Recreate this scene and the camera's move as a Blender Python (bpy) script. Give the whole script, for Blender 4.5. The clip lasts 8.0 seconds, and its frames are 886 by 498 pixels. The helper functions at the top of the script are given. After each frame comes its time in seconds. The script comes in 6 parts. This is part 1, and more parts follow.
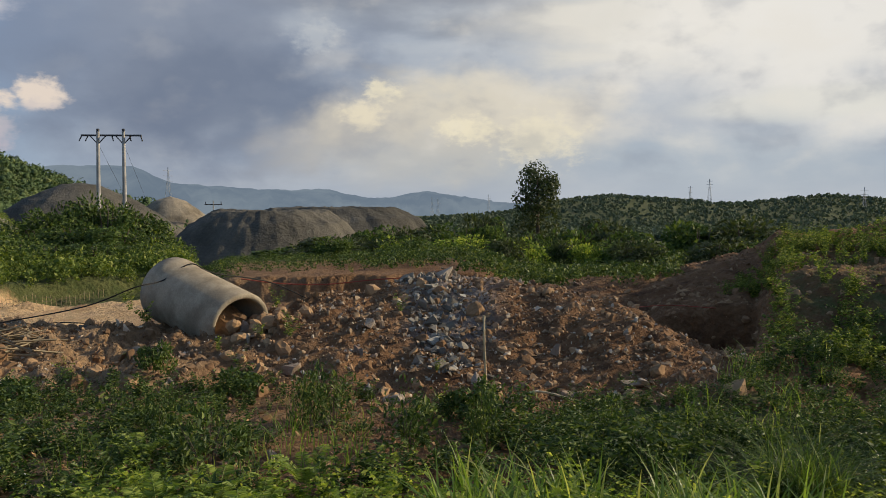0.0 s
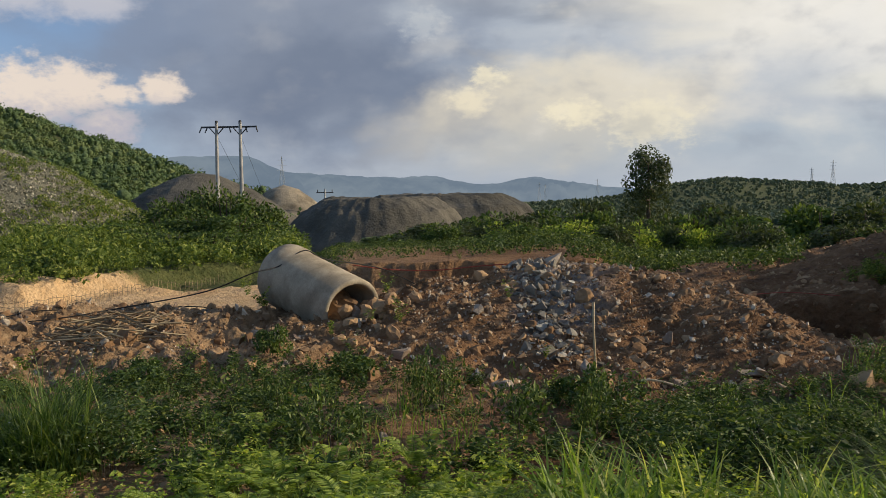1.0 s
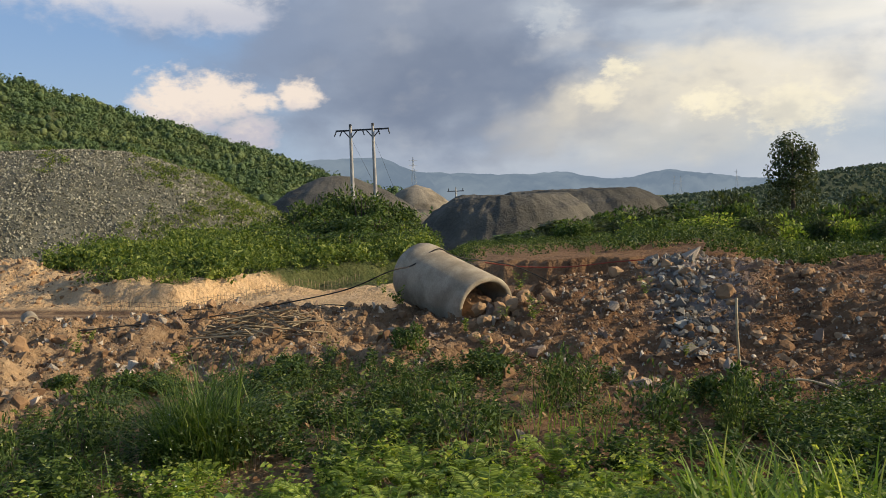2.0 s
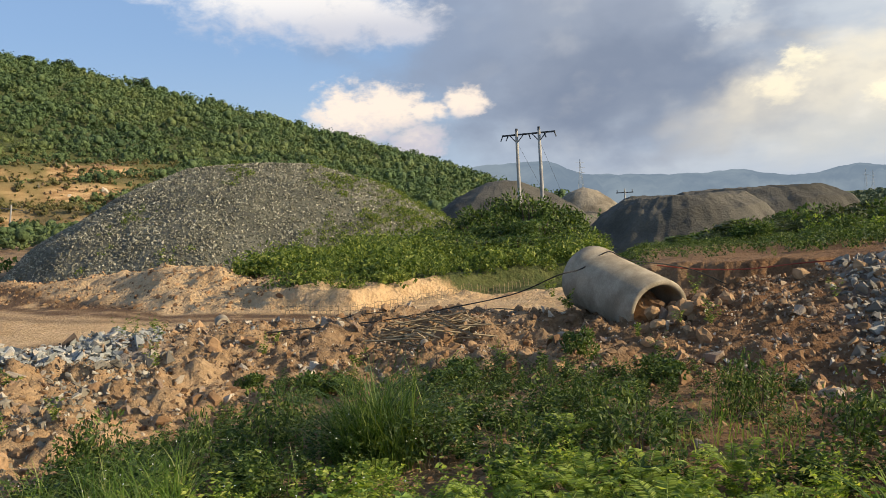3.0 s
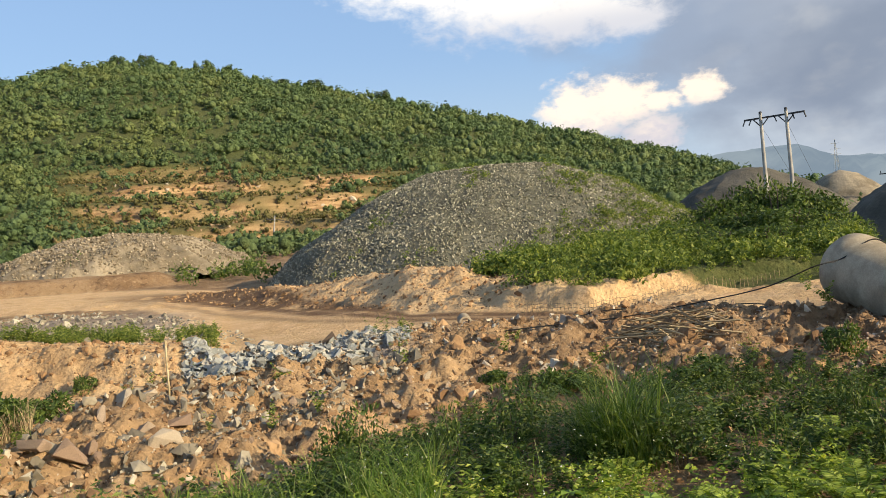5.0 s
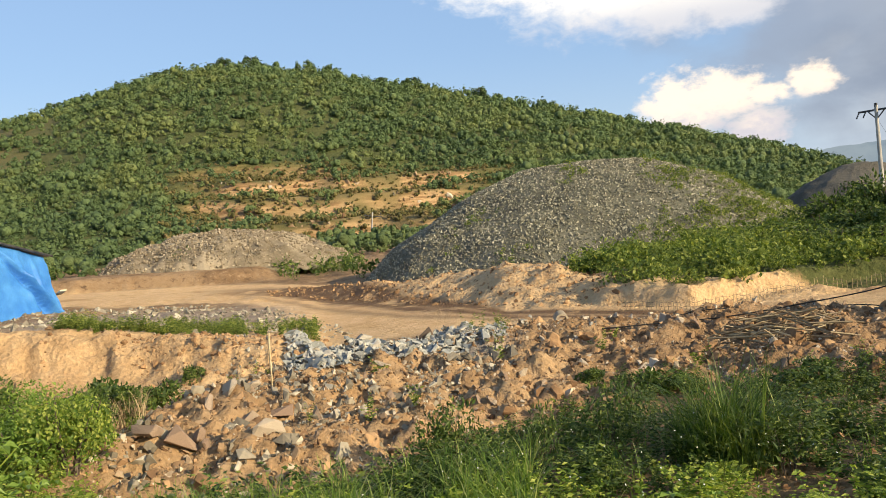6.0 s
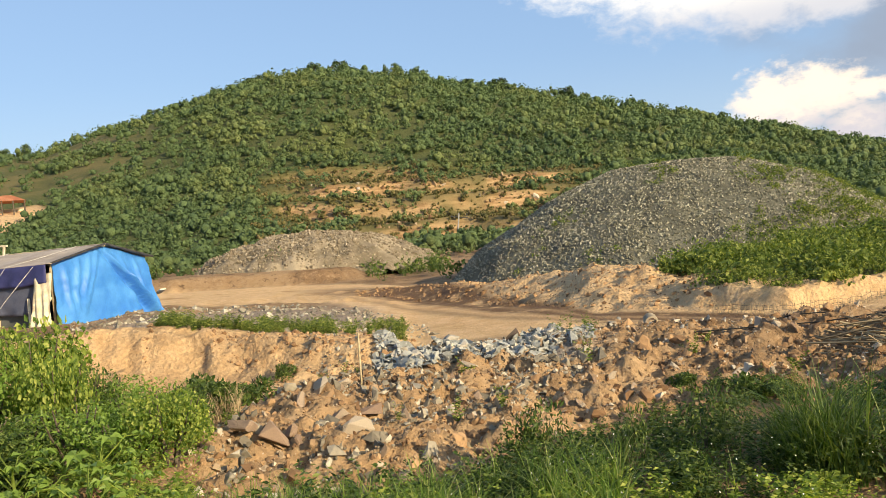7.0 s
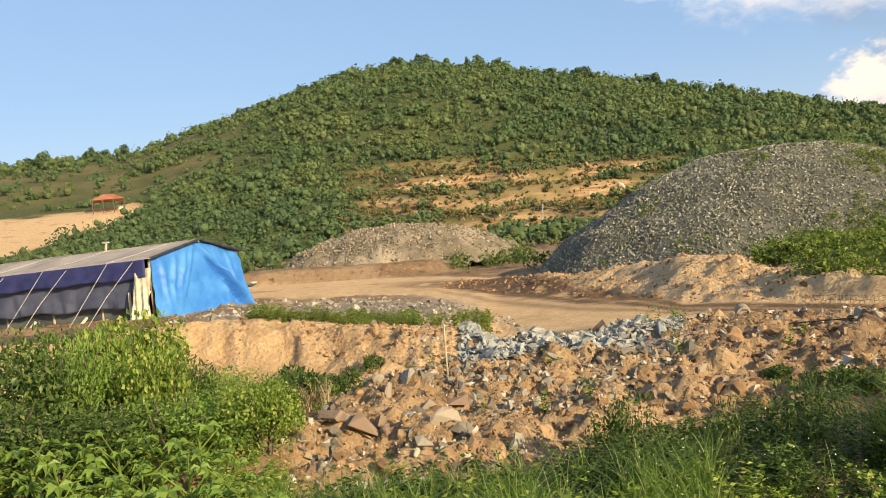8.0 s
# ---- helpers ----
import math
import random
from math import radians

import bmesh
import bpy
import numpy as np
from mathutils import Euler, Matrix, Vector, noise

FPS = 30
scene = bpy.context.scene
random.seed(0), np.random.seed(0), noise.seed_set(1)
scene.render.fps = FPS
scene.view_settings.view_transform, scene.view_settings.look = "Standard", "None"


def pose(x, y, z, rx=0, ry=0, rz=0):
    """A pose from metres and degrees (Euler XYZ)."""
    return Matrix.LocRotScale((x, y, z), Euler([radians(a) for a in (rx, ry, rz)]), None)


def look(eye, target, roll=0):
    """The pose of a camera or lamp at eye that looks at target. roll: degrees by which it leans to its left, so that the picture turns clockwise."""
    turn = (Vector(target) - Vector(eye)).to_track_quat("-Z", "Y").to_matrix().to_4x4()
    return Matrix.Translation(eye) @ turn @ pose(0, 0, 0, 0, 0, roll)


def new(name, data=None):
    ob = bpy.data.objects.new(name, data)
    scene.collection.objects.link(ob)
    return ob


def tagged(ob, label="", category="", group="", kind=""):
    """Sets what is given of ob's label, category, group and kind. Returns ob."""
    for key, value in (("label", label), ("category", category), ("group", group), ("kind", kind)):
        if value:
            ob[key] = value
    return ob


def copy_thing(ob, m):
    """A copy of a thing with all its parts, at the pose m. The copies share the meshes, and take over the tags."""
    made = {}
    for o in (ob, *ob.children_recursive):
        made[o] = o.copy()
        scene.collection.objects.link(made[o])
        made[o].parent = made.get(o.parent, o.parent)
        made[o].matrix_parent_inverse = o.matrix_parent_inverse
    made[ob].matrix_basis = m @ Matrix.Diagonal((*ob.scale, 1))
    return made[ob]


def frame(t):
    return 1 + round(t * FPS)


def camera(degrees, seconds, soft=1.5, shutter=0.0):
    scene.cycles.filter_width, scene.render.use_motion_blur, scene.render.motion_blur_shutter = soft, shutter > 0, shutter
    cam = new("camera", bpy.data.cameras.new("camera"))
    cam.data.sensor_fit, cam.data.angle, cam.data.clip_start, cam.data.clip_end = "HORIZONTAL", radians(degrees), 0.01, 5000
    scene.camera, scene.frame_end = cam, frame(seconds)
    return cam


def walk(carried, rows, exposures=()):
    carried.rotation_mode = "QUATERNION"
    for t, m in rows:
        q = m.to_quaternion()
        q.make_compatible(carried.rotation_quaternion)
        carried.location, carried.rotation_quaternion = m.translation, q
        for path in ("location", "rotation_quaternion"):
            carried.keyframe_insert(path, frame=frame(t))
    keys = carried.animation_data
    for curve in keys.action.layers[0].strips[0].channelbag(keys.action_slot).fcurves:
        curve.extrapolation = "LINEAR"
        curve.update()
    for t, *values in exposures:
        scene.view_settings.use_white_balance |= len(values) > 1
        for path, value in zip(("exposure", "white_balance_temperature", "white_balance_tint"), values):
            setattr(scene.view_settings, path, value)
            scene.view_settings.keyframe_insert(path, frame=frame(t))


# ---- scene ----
cam = camera(55.4, 8.0, soft=0.85)
# seconds, eye, yaw, pitch, roll (degrees)
PATH = [
    (0.0, 0.000, 0.000, 2.300, 0.00, -2.40, 0.00),
    (0.5, -0.010, -0.002, 2.301, 3.57, -2.97, -0.19),
    (1.0, -0.011, -0.007, 2.301, 7.28, -3.31, -0.56),
    (1.5, -0.026, -0.005, 2.300, 11.00, -3.47, -0.95),
    (2.0, -0.033, -0.013, 2.304, 16.18, -3.30, -2.00),
    (2.2, -0.036, -0.013, 2.303, 18.85, -3.14, -2.34),
    (3.3, -0.053, -0.018, 2.303, 30.06, -2.38, -3.85),
    (3.5, -0.056, -0.019, 2.302, 31.69, -2.33, -4.27),
    (4.0, -0.058, -0.022, 2.302, 35.94, -2.02, -4.62),
    (4.5, -0.061, -0.027, 2.303, 39.82, -1.77, -4.93),
    (4.7, -0.060, -0.030, 2.303, 41.23, -1.60, -5.36),
    (5.8, -0.060, -0.050, 2.303, 48.67, -1.13, -5.67),
    (6.0, -0.059, -0.053, 2.303, 49.83, -1.00, -5.60),
    (6.5, -0.057, -0.072, 2.307, 52.80, -0.61, -5.46),
    (7.0, -0.055, -0.080, 2.306, 55.63, -0.37, -5.58),
    (7.5, -0.044, -0.092, 2.309, 58.57, -0.41, -5.82),
    (8.0, -0.042, -0.097, 2.308, 61.35, -0.33, -6.24),
]
walk(cam, [(t, pose(x, y, z, 90 + pitch, 0, yaw) @ pose(0, 0, 0, 0, 0, roll)) for t, x, y, z, yaw, pitch, roll in PATH],
     exposures=[(0.0, -0.32, 6500, 10), (2.0, -0.06, 6500, 10), (3.5, 0.22, 6640, 9), (8.0, 0.43, 7050, 8)])

# ---- light ----
SUN_AZ, SUN_EL = -78.0, 20.0


def heading(az, el=0.0):
    a, e = radians(az), radians(el)
    return Vector((-math.sin(a) * math.cos(e), math.cos(a) * math.cos(e), math.sin(e)))


sun_data = bpy.data.lights.new("sun", "SUN")
sun_data.energy, sun_data.angle, sun_data.color = 5.0, radians(0.6), (1.0, 0.82, 0.57)
sun = new("sun", sun_data)
sun.matrix_world = look(heading(SUN_AZ, SUN_EL) * 200, (0, 0, 0))


def lin(r, g, b):
    return tuple((c / 255 / 12.92) if c < 11 else ((c / 255 + 0.055) / 1.055) ** 2.4 for c in (r, g, b))


class Graph:
    """Short hand for building node trees."""

    def __init__(self, tree):
        self.t = tree
        tree.nodes.clear()

    def node(self, kind, **kw):
        n = self.t.nodes.new(kind)
        if "operation" in kw:
            n.operation = kw["operation"]
        if "use_clamp" in kw:
            n.use_clamp = kw["use_clamp"]
        if "data_type" in kw:
            n.data_type = kw["data_type"]
        if "blend_type" in kw:
            n.blend_type = kw["blend_type"]
        if "interpolation_type" in kw:
            n.interpolation_type = kw["interpolation_type"]
        if "feature" in kw:
            n.feature = kw["feature"]
        if "sky_type" in kw:
            n.sky_type, n.sun_disc = kw["sky_type"], kw["sun_disc"]
        if "layer_name" in kw:
            n.layer_name = kw["layer_name"]
        return n

    def put(self, socket, value):
        if isinstance(value, bpy.types.NodeSocket):
            self.t.links.new(value, socket)
        elif isinstance(value, (tuple, list)) and socket.type == "RGBA":
            socket.default_value = (*value[:3], 1)
        else:
            socket.default_value = value

    def math(self, op, a, b=0.0, c=0.0, clamp=False):
        n = self.node("ShaderNodeMath", operation=op, use_clamp=clamp)
        for s, v in zip(n.inputs, (a, b, c)):
            self.put(s, v)
        return n.outputs[0]

    def mix(self, f, a, b, blend="MIX"):
        n = self.node("ShaderNodeMix", data_type="RGBA", blend_type=blend)
        self.put(n.inputs[0], f), self.put(n.inputs[6], a), self.put(n.inputs[7], b)
        return n.outputs[2]

    def ramp(self, v, lo, hi, a=0.0, b=1.0):
        n = self.node("ShaderNodeMapRange", interpolation_type="SMOOTHSTEP")
        for s, x in zip(n.inputs, (v, lo, hi, a, b)):
            self.put(s, x)
        return n.outputs[0]

    def noise(self, vec, scale, detail=4.0, rough=0.55, distort=0.0, out="Fac"):
        n = self.node("ShaderNodeTexNoise")
        if vec is not None:
            self.put(n.inputs["Vector"], vec)
        n.inputs["Scale"].default_value, n.inputs["Detail"].default_value = scale, detail
        n.inputs["Roughness"].default_value, n.inputs["Distortion"].default_value = rough, distort
        return n.outputs[out]

    def voronoi(self, vec, scale, out="Distance", feature="F1"):
        n = self.node("ShaderNodeTexVoronoi", feature=feature)
        self.put(n.inputs["Vector"], vec)
        n.inputs["Scale"].default_value = scale
        return n.outputs[out]


world = bpy.data.worlds.new("sky")
scene.world = world
world.use_nodes = True
G = Graph(world.node_tree)
sky = G.node("ShaderNodeTexSky", sky_type="NISHITA", sun_disc=False)
sky.sun_elevation, sky.sun_rotation = radians(SUN_EL), radians(-SUN_AZ)
sky.air_density, sky.dust_density, sky.ozone_density = 1.0, 1.2, 1.5
way = G.node("ShaderNodeTexCoord").outputs["Generated"]
sep = G.node("ShaderNodeSeparateXYZ")
G.put(sep.inputs[0], way)
SU = G.math("ARCTAN2", G.math("MULTIPLY", sep.outputs[0], -1.0), sep.outputs[1])
SV = G.math("ARCSINE", sep.outputs[2])
flat = G.node("ShaderNodeCombineXYZ")
G.put(flat.inputs[0], SU), G.put(flat.inputs[1], G.math("MULTIPLY", SV, 1.6))
billow = G.noise(flat.outputs[0], 9.0, 6.0, 0.52, 0.1)
billow2 = G.noise(flat.outputs[0], 26.0, 7.0, 0.62, 0.2)
billow3 = G.math("ADD", G.math("MULTIPLY", G.noise(flat.outputs[0], 34.0, 4.0, 0.5), 0.55), G.math("MULTIPLY", G.noise(flat.outputs[0], 85.0, 6.0, 0.6), 0.45))
streak_in = G.node("ShaderNodeCombineXYZ")
G.put(streak_in.inputs[0], SU), G.put(streak_in.inputs[1], G.math("MULTIPLY", SV, 4.0))
streak = G.noise(streak_in.outputs[0], 5.0, 5.0, 0.5, 0.2)


def cloud(az, el, wide, high, noise_socket, edge, rag):
    """A soft patch round a heading, its outline broken up by noise."""
    u = G.math("DIVIDE", G.math("SUBTRACT", SU, radians(az)), radians(wide))
    v = G.math("DIVIDE", G.math("SUBTRACT", SV, radians(el)), radians(high))
    d = G.math("SQRT", G.math("ADD", G.math("MULTIPLY", u, u), G.math("MULTIPLY", v, v)))
    d = G.math("ADD", d, G.math("MULTIPLY", G.math("SUBTRACT", noise_socket, 0.5), rag))
    return G.ramp(d, 1.0 + edge, 1.0 - edge)


blue = G.node("ShaderNodeVectorMath", operation="SCALE")
G.put(blue.inputs[0], sky.outputs[0])
blue.inputs["Scale"].default_value = 0.13
sky_col = G.mix(0.62, blue.outputs[0], lin(131, 165, 214))
sky_col = G.mix(G.ramp(SV, 0.22, -0.02, 0.0, 0.75), sky_col, lin(174, 194, 216))
# thin veil that thickens away from the hill
veil = G.math("MULTIPLY", G.ramp(SU, radians(31), radians(17)), G.ramp(SU, radians(-150), radians(-110)))
veil = G.math("MULTIPLY", veil, G.ramp(streak, 0.2, 0.55, 0.75, 1.0))
sky_col = G.mix(veil, sky_col, G.mix(streak, lin(150, 164, 186), lin(214, 219, 222)))
DARK_DECK = [
    # az, el, wide, high, ragged by, edge, raggedness, colour, strength
    (19, 11, 12, 8.5, billow, 0.55, 1.8, (136, 147, 168), 0.78),
    (14, 7.5, 9, 3.5, billow, 0.5, 1.6, (114, 127, 150), 0.7),
    (2, 16, 10, 3.0, streak, 0.5, 2.2, (138, 144, 156), 0.75),
    (-10, 12.5, 9, 1.6, streak, 0.6, 2.5, (150, 154, 160), 0.6),
    (-3, 6.2, 8.5, 3.0, billow, 0.5, 2.6, (238, 228, 206), 0.85),
]
PALE_DECK = [
    # az, el, wide, high, ragged by, edge, raggedness, colour, strength
    (4, 4.5, 7, 2.0, billow, 0.6, 2.0, (214, 208, 196), 0.6),
    (-1, 3.4, 7, 1.6, streak, 0.7, 1.5, (190, 194, 196), 0.6),
    (-14, 12.0, 8, 2.8, streak, 0.5, 2.6, (246, 240, 224), 0.8),
    (-26, 13, 11, 7.0, billow, 0.6, 2.2, (250, 246, 236), 0.85),
    (-22, 14.5, 15, 8.0, billow, 0.8, 1.4, (255, 251, 244), 0.6),
    (-24, 6.8, 8, 0.9, streak, 0.5, 2.4, (240, 238, 228), 0.7),
    (-19, 3.2, 11, 2.0, streak, 0.7, 2.0, (186, 198, 208), 0.6),
]
GLINTS = [
    # az, el, wide, high, ragged by, edge, raggedness, colour, strength
    (4.2, 8.2, 0.9, 0.6, billow3, 0.7, 5.0, (255, 244, 214), 0.9),
    (-1.6, 5.7, 1.6, 0.7, billow3, 0.7, 5.0, (255, 244, 214), 0.85),
    (5.3, 6.6, 1.2, 0.9, billow3, 0.7, 5.0, (250, 238, 210), 0.8),
    (-6.5, 5.0, 2.2, 1.4, billow3, 0.7, 5.0, (252, 242, 214), 0.7),
    (8.5, 11.5, 1.2, 0.8, billow3, 0.7, 5.0, (205, 210, 214), 0.6),
]
for a, e, w, h, ns, ed, rg, colour, strength in DARK_DECK + PALE_DECK + GLINTS:
    sky_col = G.mix(G.math("MULTIPLY", cloud(a, e, w, h, ns, ed, rg), strength), sky_col, lin(*colour))
# lumpy light and dark inside the cloud deck
deck = G.math("MULTIPLY", veil, G.ramp(SV, 0.02, 0.07))
lumps = G.noise(flat.outputs[0], 11.0, 5.0, 0.5, 0.1)
sky_col = G.mix(G.math("MULTIPLY", deck, G.math("MULTIPLY", G.ramp(lumps, 0.50, 0.70, 0.0, 0.36), G.ramp(SU, radians(14), radians(2), 0.3, 1.0))), sky_col, lin(246, 240, 228))
sky_col = G.mix(G.math("MULTIPLY", deck, G.ramp(lumps, 0.50, 0.32, 0.0, 0.34)), sky_col, lin(142, 152, 170))
# sunlit cumulus heads over the hill, greyer below
def bank_of(rows, edge, rag, ragged_by):
    got = None
    for a, e, w, h in rows:
        one = cloud(a, e, w, h, ragged_by, edge, rag)
        got = one if got is None else G.math("MAXIMUM", got, one)
    return got


# a thin high sheet first, then the cumulus
sheet_cloud = bank_of(((36.5, 14.2, 5.6, 2.0), (33.0, 13.0, 4.6, 1.5), (29.8, 12.4, 2.6, 1.0), (42.5, 15.6, 4.5, 1.2)), 0.6, 2.2, billow2)
sky_col = G.mix(G.math("MULTIPLY", sheet_cloud, 0.85), sky_col, G.mix(G.ramp(SV, radians(12.0), radians(14.5)), lin(206, 206, 214), lin(250, 244, 238)))
puff = bank_of(((33.0, 6.5, 2.6, 2.0), (30.8, 7.0, 2.4, 1.5), (28.8, 4.7, 1.9, 1.1), (25.4, 7.3, 1.3, 0.9), (28.2, 6.8, 1.6, 0.6), (34.8, 4.6, 2.2, 1.4)), 0.42, 2.6, billow3)
puff_low = G.math("ADD", G.math("MULTIPLY", G.math("SUBTRACT", SV, radians(5.6)), 11.0), G.math("SUBTRACT", billow3, 0.5))
sky_col = G.mix(G.math("MULTIPLY", puff, 0.92), sky_col, G.mix(G.ramp(puff_low, -0.22, 0.26), lin(196, 192, 202), lin(250, 233, 216)))
zenith = G.ramp(SV, 0.33, 0.75)
sky_col = G.mix(G.math("MULTIPLY", zenith, 0.85), sky_col, blue.outputs[0])
shade = G.node("ShaderNodeBackground")
G.put(shade.inputs["Color"], sky_col)
shade.inputs["Strength"].default_value = 1.05
out = G.node("ShaderNodeOutputWorld")
G.put(out.inputs[0], shade.outputs[0])

# ---- materials ----


def material(name, build, rough=0.9, bump=0.0, leafy=0.0, metal=0.0, spec=0.3):
    """A node material: build(graph, coords) returns the colour and, if any, the height for the relief."""
    m = bpy.data.materials.new(name)
    m.use_nodes = True
    g = Graph(m.node_tree)
    coords = g.node("ShaderNodeTexCoord").outputs["Object"]
    got = build(g, coords)
    colour, height = got if isinstance(got, tuple) and len(got) == 2 else (got, None)
    bsdf = g.node("ShaderNodeBsdfPrincipled")
    g.put(bsdf.inputs["Base Color"], colour)
    bsdf.inputs["Roughness"].default_value, bsdf.inputs["Metallic"].default_value = rough, metal
    bsdf.inputs["Specular IOR Level"].default_value = spec
    if height is not None and bump:
        b = g.node("ShaderNodeBump")
        b.inputs["Strength"].default_value, b.inputs["Distance"].default_value = 1.0, bump
        g.put(b.inputs["Height"], height)
        g.put(bsdf.inputs["Normal"], b.outputs[0])
    surface = bsdf.outputs[0]
    if leafy:
        tl = g.node("ShaderNodeBsdfTranslucent")
        g.put(tl.inputs["Color"], g.mix(1.0, colour, (1.5, 1.5, 0.6), "MULTIPLY"))
        mx = g.node("ShaderNodeMixShader")
        mx.inputs[0].default_value = leafy
        g.put(mx.inputs[1], surface), g.put(mx.inputs[2], tl.outputs[0])
        surface = mx.outputs[0]
    o = g.node("ShaderNodeOutputMaterial")
    g.put(o.inputs[0], surface)
    return m


def two_tone(a, b, scale, fine=None, lo=0.35, hi=0.65, by="noise"):
    """Colour that wanders between a and b at one scale, with a finer grain on top."""
    def build(g, co):
        f = g.ramp(g.noise(co, scale, 5.0, 0.6), lo, hi)
        c = g.mix(f, a, b)
        n = g.noise(co, fine or scale * 9, 6.0, 0.65)
        return g.mix(0.55, c, g.mix(n, (0.25, 0.25, 0.25), (1.6, 1.6, 1.6)), "MULTIPLY"), n
    return build


def island(a, b, c=None, fine=20.0, obj=False):
    """Colour that differs from piece to piece."""
    def build(g, co):
        if obj:
            r = g.node("ShaderNodeObjectInfo").outputs["Random"]
        else:
            r = g.node("ShaderNodeNewGeometry").outputs["Random Per Island"]
        col = g.mix(g.ramp(r, 0.0, 1.0), a, b)
        if c is not None:
            col = g.mix(g.ramp(r, 0.78, 0.9), col, c)
        n = g.noise(co, fine, 5.0, 0.6)
        return g.mix(0.5, col, g.mix(n, (0.3, 0.3, 0.3), (1.5, 1.5, 1.5)), "MULTIPLY"), n
    return build


def ground_build(g, co):
    zone = g.node("ShaderNodeVertexColor", layer_name="zone")
    soil = g.node("ShaderNodeSeparateColor")
    g.put(soil.inputs[0], g.node("ShaderNodeVertexColor", layer_name="soil").outputs["Color"])
    dry, ochre, red = soil.outputs
    s = g.node("ShaderNodeSeparateColor")
    g.put(s.inputs[0], zone.outputs["Color"])
    road, green, grey = s.outputs
    track = zone.outputs["Alpha"]
    big = g.noise(co, 0.35, 6.0, 0.6)
    mid = g.noise(co, 2.2, 6.0, 0.65)
    fine = g.noise(co, 17.0, 6.0, 0.7)
    dirt = g.mix(g.ramp(big, 0.35, 0.65), (0.24, 0.145, 0.075), (0.39, 0.26, 0.145))
    dirt = g.mix(g.ramp(mid, 0.52, 0.72), dirt, (0.42, 0.29, 0.17))
    dirt = g.mix(g.ramp(mid, 0.47, 0.3), dirt, (0.13, 0.078, 0.045))
    dirt = g.mix(g.ramp(g.voronoi(co, 5.0), 0.35, 0.0, 0.0, 0.5), dirt, (0.48, 0.36, 0.23))
    dirt = g.mix(red, dirt, g.mix(1.0, dirt, (0.72, 0.60, 0.52), "MULTIPLY"))
    lane = g.mix(g.ramp(mid, 0.3, 0.7), (0.64, 0.42, 0.215), (0.76, 0.54, 0.31))
    lane = g.mix(g.ramp(big, 0.55, 0.7), lane, (0.52, 0.315, 0.15))
    lane = g.mix(g.math("MULTIPLY", track, g.ramp(g.noise(co, 1.1, 5.0, 0.6), 0.25, 0.5)), lane, (0.17, 0.10, 0.055))
    weed = g.mix(g.ramp(mid, 0.35, 0.65), (0.055, 0.075, 0.022), (0.12, 0.13, 0.045))
    stone = g.mix(g.ramp(mid, 0.3, 0.7), (0.24, 0.235, 0.23), (0.38, 0.36, 0.33))
    c = g.mix(road, dirt, lane)
    c = g.mix(grey, c, stone)
    edge = g.math("ADD", green, g.math("MULTIPLY", g.math("SUBTRACT", mid, 0.5), 0.9))
    c = g.mix(g.math("MULTIPLY", g.ramp(edge, 0.35, 0.65), g.ramp(green, 0.02, 0.2)), c, weed)
    wide = g.noise(co, 0.07, 5.0, 0.6)
    straw = g.mix(g.ramp(wide, 0.38, 0.62), (0.105, 0.103, 0.038), (0.25, 0.19, 0.085))
    c = g.mix(dry, c, straw)
    layered = g.node("ShaderNodeMapping")
    g.put(layered.inputs["Vector"], co)
    layered.inputs["Scale"].default_value = (0.25, 0.25, 1.6)
    strata = g.noise(layered.outputs[0], 0.9, 5.0, 0.6)
    c = g.mix(ochre, c, g.mix(g.ramp(strata, 0.35, 0.65), (0.26, 0.155, 0.075), (0.56, 0.38, 0.20)))
    c = g.mix(0.6, c, g.mix(fine, (0.2, 0.2, 0.2), (1.7, 1.7, 1.7)), "MULTIPLY")
    return c, g.math("ADD", fine, g.math("MULTIPLY", g.voronoi(co, 9.0), 0.8))


M_GROUND = material("ground_soil", ground_build, 0.95, 0.055)
M_STONE_WARM = material("stone_warm", island((0.17, 0.10, 0.055), (0.38, 0.27, 0.165), (0.58, 0.50, 0.39)), 0.9, 0.01)
M_STONE_GREY = material("stone_grey", island((0.14, 0.128, 0.105), (0.36, 0.33, 0.275), (0.50, 0.47, 0.40)), 0.85, 0.01)
M_STONE_ONE = material("stone_single", island((0.30, 0.21, 0.15), (0.48, 0.41, 0.32), obj=True), 0.9, 0.012)
M_STONE_MIX = material("stone_mixed", island((0.17, 0.15, 0.115), (0.40, 0.36, 0.28), (0.50, 0.46, 0.37)), 0.9, 0.01)
M_STONE_TAN = material("stone_tan", island((0.19, 0.155, 0.105), (0.36, 0.30, 0.215), (0.46, 0.40, 0.30)), 0.9, 0.01)
M_SLATE = material("slate_blue", island((0.24, 0.255, 0.245), (0.47, 0.48, 0.455), (0.48, 0.43, 0.35)), 0.8, 0.01)
M_CLOD = material("clod", island((0.22, 0.128, 0.066), (0.46, 0.30, 0.165), fine=12.0), 0.98, 0.02)
M_GRAVEL = material("gravel_chip", island((0.15, 0.146, 0.106), (0.34, 0.33, 0.245), (0.48, 0.46, 0.35), fine=9.0), 0.8, 0.01)
M_GRAVEL_BED = material("gravel_bed", two_tone((0.11, 0.11, 0.084), (0.19, 0.185, 0.14), 0.7, 14.0), 0.9, 0.06)
M_GRAVEL_FINE = material("gravel_fine", two_tone((0.085, 0.080, 0.066), (0.155, 0.142, 0.115), 0.22, 5.0), 0.95, 0.12)
